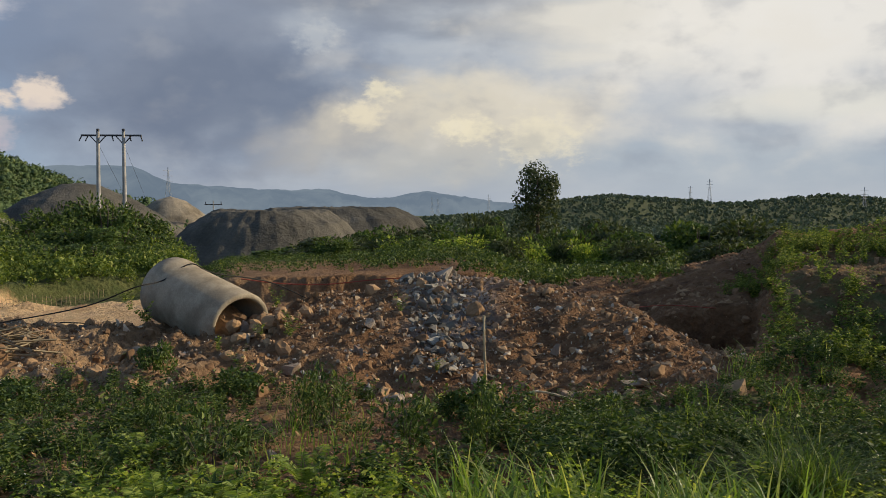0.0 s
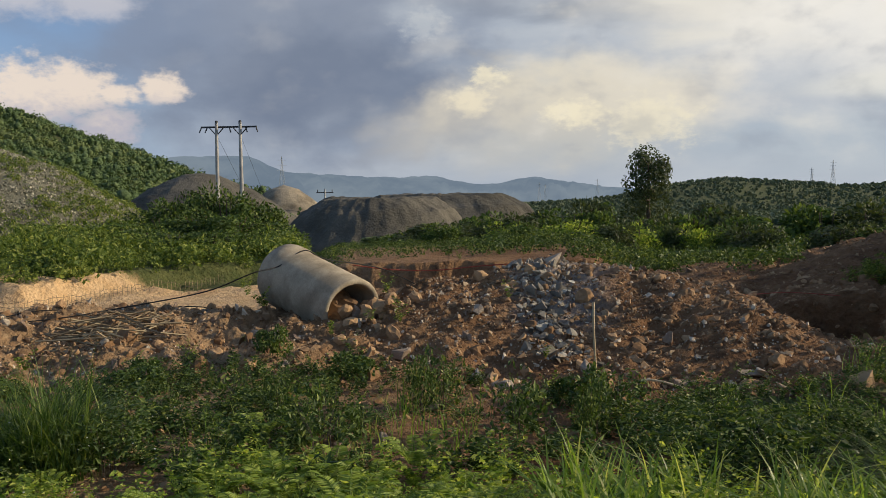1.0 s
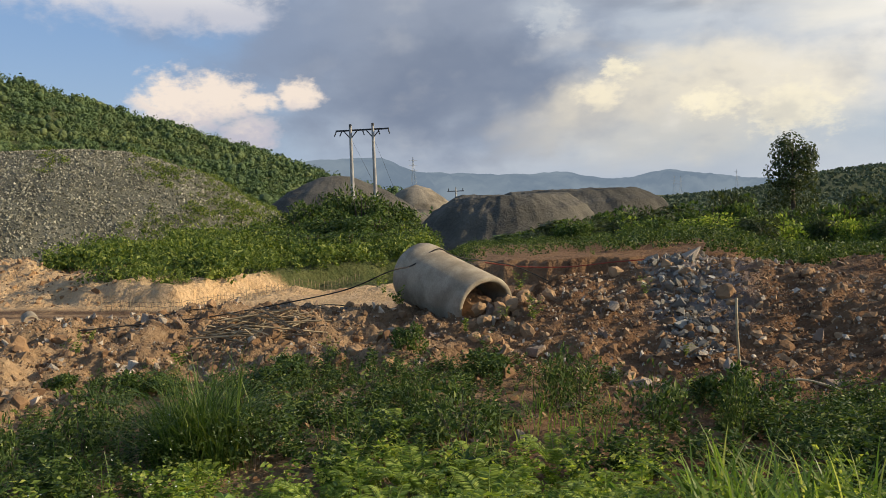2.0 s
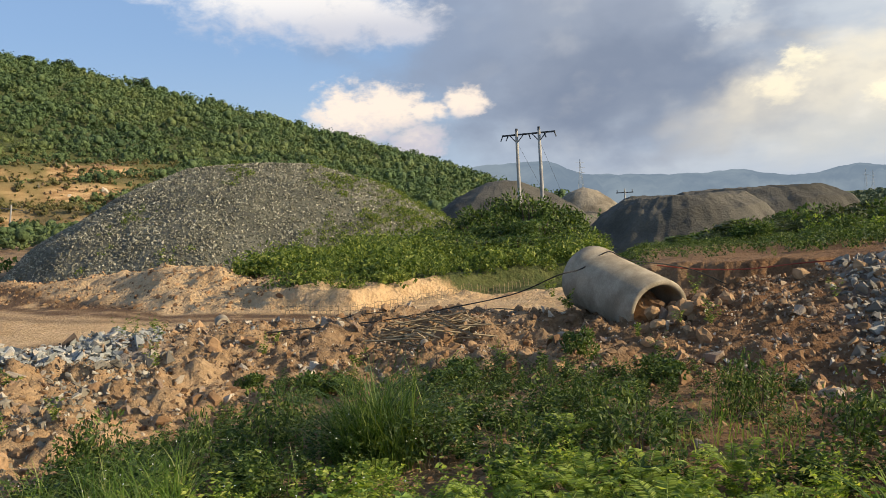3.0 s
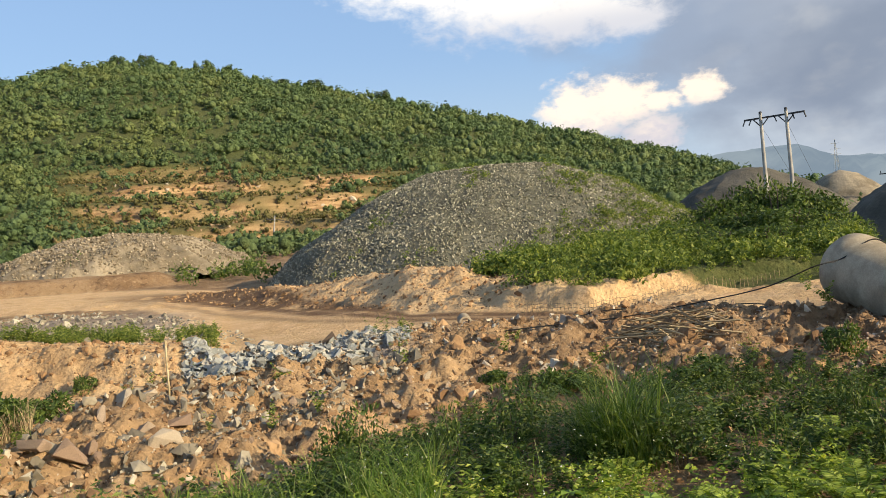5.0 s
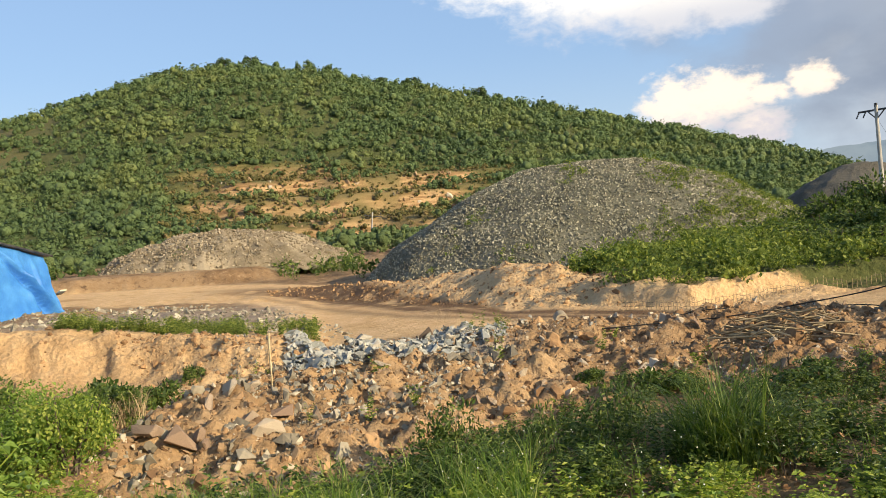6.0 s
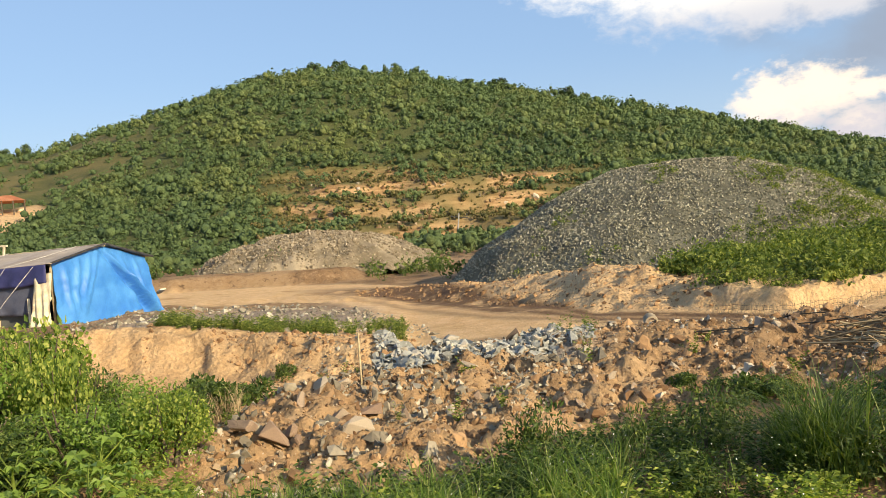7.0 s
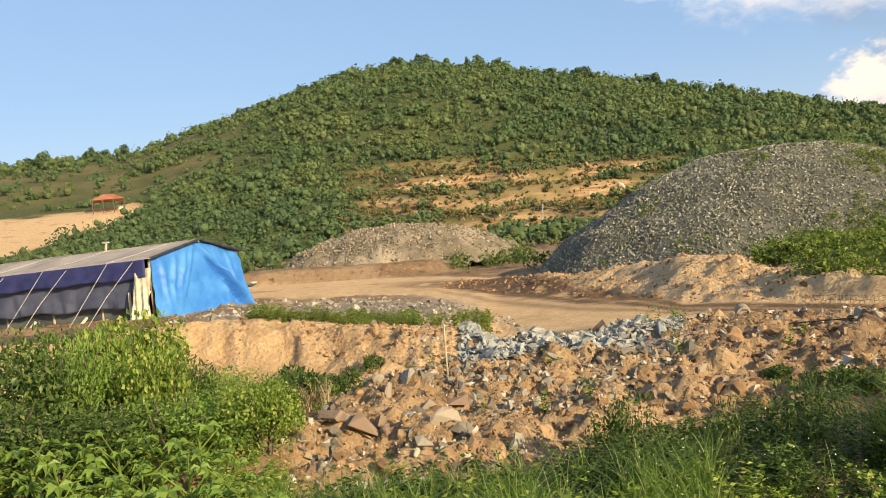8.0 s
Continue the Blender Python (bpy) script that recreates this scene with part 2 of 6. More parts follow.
M_GRAVEL_PALE = material("gravel_pale", two_tone((0.18, 0.15, 0.105), (0.37, 0.315, 0.23), 0.35, 4.0), 0.95, 0.1)
M_CONCRETE = material("concrete", two_tone((0.27, 0.225, 0.16), (0.50, 0.43, 0.32), 2.2, 40.0, 0.3, 0.7), 0.85, 0.006)
M_POLE = material("pole_concrete", two_tone((0.34, 0.33, 0.32), (0.5, 0.49, 0.46), 1.5, 30.0), 0.85)
M_STEEL = material("dark_steel", two_tone((0.05, 0.05, 0.055), (0.10, 0.10, 0.10), 4.0), 0.6, 0.0, 0.0, 0.5)
M_BLACK = material("black_rubber", two_tone((0.012, 0.012, 0.012), (0.03, 0.028, 0.026), 6.0), 0.7)
M_RED = material("red_plastic", two_tone((0.30, 0.05, 0.03), (0.42, 0.10, 0.06), 3.0), 0.6)
M_BAMBOO = material("bamboo", two_tone((0.42, 0.33, 0.19), (0.62, 0.52, 0.34), 5.0), 0.7)
M_BARK = material("bark", two_tone((0.08, 0.06, 0.045), (0.17, 0.14, 0.11), 6.0), 0.95, 0.01)
M_DRY = material("dry_stem", island((0.26, 0.19, 0.11), (0.50, 0.40, 0.24)), 0.9)
M_TARP = material("blue_tarp", two_tone((0.035, 0.20, 0.62), (0.07, 0.29, 0.72), 1.2, 30.0), 0.45, 0.008, 0.0, 0.0, 0.5)
M_NAVY = material("navy_tarp", two_tone((0.03, 0.035, 0.125), (0.05, 0.055, 0.17), 1.5, 30.0), 0.5, 0.008)
M_SLATY = material("grey_blue_tarp", two_tone((0.075, 0.085, 0.13), (0.12, 0.13, 0.18), 1.0, 25.0), 0.55, 0.01)
M_CANVAS = material("tent_roof", two_tone((0.36, 0.31, 0.27), (0.48, 0.42, 0.37), 0.8, 22.0), 0.9, 0.008)
M_CREAM = material("cream_cloth", two_tone((0.55, 0.47, 0.32), (0.74, 0.66, 0.5), 4.0, 30.0), 0.85, 0.01)
M_ROPE = material("pale_rope", two_tone((0.5, 0.48, 0.44), (0.66, 0.64, 0.6), 8.0), 0.9)
M_TILE = material("red_roof", two_tone((0.34, 0.13, 0.07), (0.45, 0.2, 0.11), 0.6), 0.9)
M_LEAF = material("leaf_weed", island((0.10, 0.175, 0.036), (0.36, 0.445, 0.095), (0.50, 0.54, 0.15)), 0.6, 0.0, 0.48)
M_LEAF_DARK = material("leaf_shrub", island((0.045, 0.085, 0.022), (0.13, 0.19, 0.045), (0.20, 0.26, 0.07)), 0.5, 0.0, 0.3)
# Dark leaf, taken darker still: part of the slope's shade is in the colour.
M_CREEPER = material("leaf_creeper_shaded", island((0.035, 0.07, 0.018), (0.10, 0.155, 0.036), (0.22, 0.27, 0.07)), 0.5, 0.0, 0.25)
M_WEED_MID = material("leaf_terrace", island((0.07, 0.12, 0.028), (0.22, 0.28, 0.06), (0.34, 0.38, 0.10)), 0.6, 0.0, 0.35)
M_LEAF_TREE = material("leaf_tree", island((0.04, 0.06, 0.025), (0.10, 0.125, 0.05)), 0.5, 0.0, 0.25)
M_FERN = material("leaf_fern", island((0.17, 0.26, 0.05), (0.40, 0.48, 0.11)), 0.5, 0.0, 0.35)
M_CASTOR = material("leaf_lobed", island((0.12, 0.22, 0.04), (0.25, 0.36, 0.075)), 0.45, 0.0, 0.32)
M_BLADE = material("grass_blade", island((0.10, 0.18, 0.038), (0.26, 0.37, 0.08), (0.42, 0.45, 0.18)), 0.4, 0.0, 0.48)


def woods_build(g, co):
    """Foliage that differs from leaf to leaf and from one stand of trees to the next."""
    r = g.node("ShaderNodeNewGeometry").outputs["Random Per Island"]
    stand = g.noise(co, 0.045, 4.0, 0.6)
    # Greens set bluer and lighter, so some aerial haze sits in the colour.
    c = g.mix(r, (0.075, 0.125, 0.052), (0.135, 0.20, 0.08))
    c = g.mix(g.ramp(stand, 0.46, 0.66), c, g.mix(r, (0.12, 0.16, 0.055), (0.21, 0.255, 0.095)))
    c = g.mix(g.ramp(stand, 0.44, 0.30), c, g.mix(r, (0.055, 0.10, 0.05), (0.10, 0.16, 0.075)))
    n = g.noise(co, 1.6, 5.0, 0.7)
    return g.mix(0.55, c, g.mix(n, (0.3, 0.3, 0.3), (1.7, 1.7, 1.7)), "MULTIPLY"), n


M_WOODS = material("leaf_woods", woods_build, 0.8, 0.5, 0.12)
M_SCRUB = material("leaf_dry_scrub", island((0.10, 0.098, 0.036), (0.20, 0.18, 0.07), (0.25, 0.19, 0.09), 0.5), 0.8, 0.0, 0.2)
M_REED = material("reed_blade", island((0.05, 0.10, 0.022), (0.14, 0.215, 0.048), (0.24, 0.29, 0.085)), 0.45, 0.0, 0.4)
# Pale bluish green: the haze of distance is mixed into the leaf colour.
M_WOODS_FAR = material("leaf_woods_hazed", island((0.08, 0.115, 0.075), (0.14, 0.175, 0.115), fine=0.1), 0.8, 0.0, 0.1)
# Steel grey made paler, with the distance haze painted into it.
M_TOWER = material("hazed_galvanised_steel", two_tone((0.34, 0.36, 0.38), (0.42, 0.44, 0.46), 0.4), 0.6)
M_FLOWER = material("white_flower", two_tone((0.7, 0.7, 0.66), (0.8, 0.8, 0.78), 9.0), 0.8)


# Aerial haze is painted in here: blue-grey tones that glow by themselves.
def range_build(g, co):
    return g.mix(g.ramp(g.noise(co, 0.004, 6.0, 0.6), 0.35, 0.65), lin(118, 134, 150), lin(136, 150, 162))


m_range = bpy.data.materials.new("range_haze_glow")
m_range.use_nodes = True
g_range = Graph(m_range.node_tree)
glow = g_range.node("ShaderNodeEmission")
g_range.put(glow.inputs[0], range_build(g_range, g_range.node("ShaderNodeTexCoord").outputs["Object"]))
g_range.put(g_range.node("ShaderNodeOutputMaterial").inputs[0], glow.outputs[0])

# ---- mesh helpers ----


def raw(name, verts, faces, mat, parent=None, smooth=False):
    """One mesh object from arrays; faces all have the same number of corners."""
    verts, faces = np.asarray(verts, np.float32), np.asarray(faces, np.int32)
    me = bpy.data.meshes.new(name)
    n, k = faces.shape
    me.vertices.add(len(verts)), me.loops.add(n * k), me.polygons.add(n)
    me.vertices.foreach_set("co", verts.ravel())
    me.loops.foreach_set("vertex_index", faces.ravel())
    me.polygons.foreach_set("loop_start", np.arange(n, dtype=np.int32) * k)
    me.polygons.foreach_set("use_smooth", np.full(n, smooth))
    me.update(calc_edges=True)
    me.validate()
    me.materials.append(mat)
    ob = new(name, me)
    if parent is not None:
        ob.parent = parent
    return ob


def part(name, bm, mat, parent=None, label="", smooth=False):
    me = bpy.data.meshes.new(name)
    if smooth:
        for f in bm.faces:
            f.smooth = True
    bm.to_mesh(me)
    bm.free()
    me.materials.append(mat)
    ob = new(name, me)
    if parent is not None:
        ob.parent = parent
    return tagged(ob, label)


def thing(name, m, label, category, group=""):
    e = new(name)
    e.matrix_basis = m
    return tagged(e, label, category, group)


def join(pieces):
    """Stacks (verts, faces) pairs into one pair."""
    vs, fs, o = [], [], 0
    for v, f in pieces:
        vs.append(v), fs.append(np.asarray(f) + o)
        o += len(v)
    return np.concatenate(vs), np.concatenate(fs)


def tube(points, radii, sides=6):
    """Tapered tube along points."""
    P = np.asarray(points, float)
    R = np.broadcast_to(np.asarray(radii, float), len(P))
    D = np.gradient(P, axis=0)
    D /= np.linalg.norm(D, axis=1)[:, None] + 1e-9
    up = np.where(np.abs(D[:, 2:3]) > 0.9, np.array([[1.0, 0, 0]]), np.array([[0, 0, 1.0]]))
    A = np.cross(D, up)
    A /= np.linalg.norm(A, axis=1)[:, None] + 1e-9
    B = np.cross(D, A)
    a = np.arange(sides) * 2 * np.pi / sides
    V = P[:, None] + R[:, None, None] * (A[:, None] * np.cos(a)[None, :, None] + B[:, None] * np.sin(a)[None, :, None])
    n = len(P)
    i, j = np.meshgrid(np.arange(n - 1), np.arange(sides), indexing="ij")
    j2 = (j + 1) % sides
    F = np.stack([i * sides + j, i * sides + j2, (i + 1) * sides + j2, (i + 1) * sides + j], -1).reshape(-1, 4)
    return V.reshape(-1, 3), F


def value_noise(x, y, seed=0):
    xi, yi = np.floor(x).astype(np.int64), np.floor(y).astype(np.int64)
    fx, fy = x - xi, y - yi
    fx, fy = fx * fx * (3 - 2 * fx), fy * fy * (3 - 2 * fy)

    def h(a, b):
        n = (a * 374761393 + b * 668265263 + seed * 974634777) & 0x7FFFFFFF
        n = ((n ^ (n >> 13)) * 1274126177) & 0x7FFFFFFF
        return ((n ^ (n >> 16)) & 0xFFFF) / 65535.0
    return (h(xi, yi) * (1 - fx) + h(xi + 1, yi) * fx) * (1 - fy) + (h(xi, yi + 1) * (1 - fx) + h(xi + 1, yi + 1) * fx) * fy


def fbm(x, y, octaves=4, seed=0):
    s, a, t = 0.0, 1.0, 0.0
    for o in range(octaves):
        s = s + a * (value_noise(x * 2 ** o, y * 2 ** o, seed + o * 17) - 0.5)
        t, a = t + a, a * 0.55
    return s / t * 2


def S(v, a, b):
    t = np.clip((v - a) / (b - a), 0, 1)
    return t * t * (3 - 2 * t)


def L(v, a, b):
    return np.clip((v - a) / (b - a), 0, 1)


EYE_Z = 2.3


def spot(az, r, z=0.0):
    return np.array([-math.sin(radians(az)) * r, math.cos(radians(az)) * r, z])


def aim(az, el, r):
    """The place at a heading and a height angle from the eye, r metres out."""
    return spot(az, r, EYE_Z + r * math.tan(radians(el)))


# ---- the lie of the land ----
HILL_AZ = [10, 16, 20, 24.6, 27.6, 30.6, 33.8, 36.9, 41.4, 46.2, 51.9, 56.7, 63.2, 67, 69.8, 73.7, 77.4, 80.3, 88.5, 100, 130]
HILL_EL = [0, 0, 1.0, 2.3, 3.2, 3.8, 4.7, 5.6, 7.2, 8.4, 9.85, 11.2, 11.75, 11.25, 10.45, 9.0, 8.1, 6.9, 6.4, 5.0, 0]
CREST = 320.0


def hill_height(az, r):
    top = CREST * np.tan(np.radians(np.interp(az, HILL_AZ, HILL_EL))) + EYE_Z
    f = np.where(r < CREST, 0.62 * L(r, 95, CREST) ** 1.25 + 0.38 * S(r, 95, CREST), 1 - 0.5 * S(r, CREST, 700))
    return top * f


def heights(x, y, rough=True):
    x, y = np.asarray(x, float), np.asarray(y, float)
    az, r = np.degrees(np.arctan2(-x, y)), np.hypot(x, y)
    wob = fbm(x * 0.4, y * 0.4, 3, 5)
    # the rubble bank that runs round in front
    crest_r = np.interp(az, [-30, -18, -12, -5, 0, 9, 14, 20, 32, 45, 54, 60, 66, 73, 85], [13, 11.5, 12.5, 14, 14.5, 13.8, 12.6, 14, 15, 15, 14, 13, 11.5, 10, 9]) + 0.4 * wob
    crest_z = np.interp(az, [-30, -18, -12, -5, 0, 9, 14, 20, 32, 45, 54, 60, 66, 73, 85], [0.7, 0.45, 0.9, 1.2, 1.24, 0.93, 0.52, 0.46, 0.5, 0.5, 0.45, 0.48, 0.48, 0.2, 0.3])
    foot_r = np.interp(az, [-20, -12, -4, 5, 11, 20, 35, 45, 55, 66, 75], [9.3, 9.8, 9.3, 9.8, 10, 10.2, 10.6, 9.5, 8.2, 7.6, 7.2])
    foot_z = np.interp(az, [-20, -12, -4, 5, 11, 20, 35, 45, 55, 66, 75], [0.3, 0.18, 0.08, 0.15, 0.25, 0.22, 0.12, 0.05, 0.0, 0.0, 0.2])
    back_z = np.interp(az, [-30, -15, 0, 12, 20, 50, 60, 66, 75], [0.8, 0.3, 0.4, 0.35, 0.22, 0.2, 0.1, 0.1, 0.1])
    z = 0.65 + (0.28 - 0.65) * S(r, 2.5, 5.5)
    z = z + (foot_z - 0.28) * S(r, 5.5, foot_r)
    z = z + (crest_z - foot_z) * (0.6 * L(r, foot_r, crest_r) + 0.4 * S(r, foot_r, crest_r))
    z = z + (back_z - crest_z) * S(r, crest_r, crest_r + 2.5)
    # dug face beside the tent, and the terrace on top of it
    face_r = np.interp(az, [58, 60, 65, 70, 73, 80, 95], [14.6, 15.2, 16.2, 17.5, 18.3, 18.6, 18.6]) + 0.35 * fbm(x * 1.1, y * 1.1, 3, 9) + 0.13 * fbm(az * 2.3, az * 0 + 2, 4, 10) + 0.12 * fbm(az * 1.6 + 40, az * 0 + 5, 2, 11)
    face_z = np.interp(az, [58, 60, 65, 70, 73, 80, 95], [0.45, 0.6, 0.7, 0.85, 1.05, 1.15, 1.2])
    left = S(az, 57.5, 60.5)
    terrace = np.interp(az, [50, 58, 66, 75, 95], [0.2, 0.25, 0.5, 0.8, 0.9])
    z = z + left * (face_z - back_z) * (0.55 * L(r, face_r - 1.5, face_r + 0.15) + 0.45 * S(r, face_r - 0.8, face_r + 0.1))
    z = z + left * (terrace - face_z) * S(r, face_r + 0.4, face_r + 4)
    # spoil heap across the road
    b_r = np.interp(az, [37, 42.5, 46, 53, 60], [21, 24.3, 26, 31.5, 40])
    b_f = np.interp(az, [37, 42.5, 46, 53, 60], [19.6, 20.8, 22, 27.3, 36])
    b_z = np.interp(az, [37, 40, 42.5, 46, 50, 53, 57, 61], [0, 0.35, 0.85, 0.95, 0.6, 0.5, 0.45, 0]) * (1 + 0.25 * wob)
    z = z + b_z * (L(r, b_f, b_r) - 0.75 * S(r, b_r, b_r + 4))
    # low scarp and the weedy terrace over it
    s_r = np.interp(az, [14, 25, 34, 40, 43], [25, 21.6, 18.9, 20.4, 23]) + 0.3 * fbm(x * 0.9, y * 0.9, 3, 3)
    s_m = S(az, 15, 19) * (1 - S(az, 37.5, 43))
    z = z + s_m * (0.45 * S(r, s_r, s_r + 0.55) + 0.3 * S(r, s_r + 0.5, s_r + 9) - 0.3 * S(r, 40, 60))
    back_r = 18.6 + 0.35 * fbm(az * 0.5, az * 0 + 8, 3, 14) + 0.15 * np.abs(np.sin(az * 4.1))
    z = z + S(az, -6, -2) * (1 - S(az, 14, 17)) * (0.55 * S(r, back_r, back_r + 0.5) - 0.3 * S(r, 30, 45))
    # right: scarp, dug hollow and the heap behind it
    heap = np.interp(az, [-40, -30, -24, -20, -15, -10, -6], [0.6, 0.85, 0.75, 0.95, 0.6, 0.35, 0]) * (1 + 0.35 * wob)
    z = z + heap * S(r, 15.5, 20.5) * (1 - S(r, 21.5, 26))
    z = z + 0.75 * S(-az, 20, 22) * S(r, 11.5, 14.5) * (1 - S(r, 19, 24))
    dug = S(-az, 13.6, 14.8) * (1 - S(-az, 19.8, 20.8))
    z = z - dug * 1.45 * S(r, 12.0, 13.6) * (1 - S(r, 15.3, 15.6)) + dug * 0.25 * S(r, 15.3, 15.7) * (1 - S(r, 16, 19))
    # cut bank with tooth marks behind the far road
    cut_r = 53 + 1.5 * fbm(az * 0.2, az * 0 + 4, 3, 12)
    teeth = 0.5 + 0.5 * np.sin(az * 8.3 + 2.0 * fbm(az * 0.7, az * 0, 2, 13))
    z = z + S(az, 60, 62.5) * (1 - S(az, 77, 80)) * 0.75 * S(r, cut_r - 0.6 * teeth, cut_r + 1.3) * (1 - S(r, 58, 66))
    # valley away to the right, rising ground to the left
    right = 1 - S(az, 20, 33)
    z = z - right * (1.9 * S(r, 22, 60) + 5.0 * S(r, 80, 500))
    z = z + (1 - right) * (0.035 * np.clip(r - 48, 0, 70))
    z = z + np.where((az > 5) & (az < 140), hill_height(az, r), 0)
    # benches dug into the foot of the hill
    cut = S(az, 42, 49) * (1 - S(az, 63, 70)) * S(r, 100, 112) * (1 - S(r, 168, 180))
    q = (z + 3.2 * fbm(x * 0.04, y * 0.04, 3, 21)) / 5.4
    step = (np.floor(q) + S(q - np.floor(q), 0.55, 0.92)) * 5.4 - 3.2 * fbm(x * 0.04, y * 0.04, 3, 21)
    z = z + cut * 0.85 * (step - z)
    # low wooded rise on the right horizon
    rise = np.interp(az, [-45, -35, -27.7, -24.6, -19, -11.2, -8.2, -4.4, 1], [0.8, 0.8, 0.7, 1.0, 0.5, 1.1, 0.8, 0.0, -0.5])
    z = z + S(-az, -3, 1) * S(r, 420, 900) * (1 - S(r, 1000, 1600)) * (900 * np.tan(np.radians(np.clip(rise, -0.3, 2))) + 9)
    if rough:
        bank = S(r, foot_r - 0.8, foot_r + 0.5) * (1 - S(r, crest_r + 0.4, crest_r + 2.2))
        bank = np.maximum(bank, S(-az, 8, 14) * S(r, 10, 12) * (1 - S(r, 24, 28)))
        bank = bank * (0.5 + 0.5 * S(az, 6, 14))
        z = z + 0.26 * bank * fbm(x * 1.5, y * 1.5, 4, 31) + 0.22 * bank * (np.abs(fbm(x * 2.7, y * 2.7, 3, 41)) - 0.2) + 0.10 * bank * fbm(x * 5.5, y * 5.5, 2, 43)
        face = left * S(r, face_r - 1.7, face_r - 0.9) * (1 - S(r, face_r + 0.2, face_r + 2))
        z = z + 0.20 * face * fbm(x * 2.4, y * 2.4, 4, 51)
        heap2 = S(az, 15, 18) * (1 - S(az, 60, 64)) * S(r, b_f - 0.6, b_f + 0.6) * (1 - S(r, b_r + 2, b_r + 6))
        z = z + heap2 * (0.16 * fbm(x * 1.3, y * 1.3, 4, 55) + 0.14 * (np.abs(fbm(x * 2.6, y * 2.6, 3, 57)) - 0.2))
        lumps2 = S(az, 57, 62) * S(r, 20, 22) * (1 - S(r, 40, 46))
        z = z + lumps2 * 0.22 * fbm(x * 0.9, y * 0.9, 4, 59)
        near = (1 - S(r, 60, 90))
        z = z + near * 0.05 * fbm(x * 0.9, y * 0.9, 4, 61) * S(r, 2.5, 5)
        far = S(r, 110, 200)
        z = z + far * 3.0 * fbm(x * 0.012, y * 0.012, 4, 71) * (1 - S(r, 400, 600) * 0.5) * S(az, 5, 25)
    return z


def height(x, y):
    return float(heights(np.array([x]), np.array([y]))[0])


# ground: one polar sheet out to the horizon
AZ = np.concatenate([np.arange(-40, 100.01, 0.3), np.arange(105, 320, 5.0)])
RR = np.concatenate([[0.0, 0.3, 1.0, 2.0, 2.8], np.arange(3.4, 7, 0.16), np.arange(7, 19.5, 0.07), np.arange(19.5, 34, 0.16), np.arange(34, 60, 0.6), np.arange(60, 108, 1.6),
                     np.arange(108, 182, 0.8), np.arange(182, 340, 4), 340 * 1.09 ** np.arange(0, 30)])
gx, gy = -np.sin(np.radians(AZ))[:, None] * RR[None], np.cos(np.radians(AZ))[:, None] * RR[None]
gz = heights(gx, gy)
na, nr = gx.shape
ii, jj = np.meshgrid(np.arange(na), np.arange(nr - 1), indexing="ij")
i2 = (ii + 1) % na
quads = np.stack([ii * nr + jj, ii * nr + jj + 1, i2 * nr + jj + 1, i2 * nr + jj], -1).reshape(-1, 4)[:, ::-1]
ground = raw("ground", np.stack([gx, gy, gz], -1).reshape(-1, 3), quads, M_GROUND, smooth=True)
tagged(ground, "bare reddish earth, dirt road, rubble banks and overgrown hillside", "ground", kind="structure")
az_g, r_g = np.broadcast_to(AZ[:, None], gx.shape).copy(), np.broadcast_to(RR[None], gx.shape)
az_g[az_g > 180] -= 360
road_in = np.interp(az_g, [20, 34, 46, 53, 57, 62, 66, 76], [15.8, 16.0, 18.0, 20.5, 23, 30, 34, 38])
road_out = np.interp(az_g, [20, 34, 46, 53, 57, 62, 66, 76], [18.5, 18.2, 21.6, 31, 44, 50, 52.5, 53])
z_road = S(r_g, road_in - 0.5, road_in + 0.5) * (1 - S(r_g, road_out - 0.6, road_out + 0.4)) * S(az_g, 18, 22) * (1 - S(az_g, 74, 80))
bank_earth = S(az_g, 14, 18) * (1 - S(az_g, 60, 64)) * S(r_g, 18, 18.8) * (1 - S(r_g, np.interp(az_g, [14, 34, 40, 46, 60], [23, 20, 22.5, 29, 40]), np.interp(az_g, [14, 34, 40, 46, 60], [23.5, 20.8, 24, 32, 44])))
face_earth = S(az_g, 58, 61) * S(r_g, 13, 15.5) * (1 - S(r_g, 20.5, 22))
hut_wob = 14 * fbm(gx * 0.05, gy * 0.05, 3, 77)
hut_low = 183 - (az_g - 81) * 7 + hut_wob
hut_earth = S(az_g, 79.5, 81.5) * S(r_g, hut_low - 6, hut_low + 4) * (1 - S(r_g, 189 + hut_wob, 199 + hut_wob))
dz = np.abs(np.gradient(gz, axis=1) / np.maximum(np.gradient(RR)[None], 1e-3))
bench = S(az_g, 43, 48) * (1 - S(az_g, 64, 69)) * S(r_g, 105, 112) * (1 - S(r_g, 165, 176))
bench_n = fbm(gx * 0.06, gy * 0.06, 4, 78)
bench_bare = bench * np.clip(S(dz, 0.5, 1.0) * S(bench_n, -0.25, 0.15), 0, 1)
z_road = np.clip(z_road + 0.92 * bank_earth + 0.62 * face_earth + hut_earth + 0.32 * S(az_g, 34, 46) * (1 - S(az_g, 72, 75)) * S(r_g, 7, 9) * (1 - S(r_g, 15, 16)), 0, 1)
fr = np.interp(az_g, [-20, -12, -4, 5, 11, 20, 35, 45, 55, 66, 75], [9.6, 9.8, 9.3, 9.8, 10.2, 10.6, 11.0, 10.0, 7.9, 7.2, 7.0])
z_green = (1 - S(r_g, fr - 0.6, fr + 0.9)) * np.where(az_g < -8, 0.7, np.interp(r_g, [4.5, 6.5], [0.6, 0.35]))
z_green = np.maximum(z_green, S(-az_g, 19, 22) * S(r_g, 10, 12) * (1 - S(r_g, 17, 19)) * 0.5)
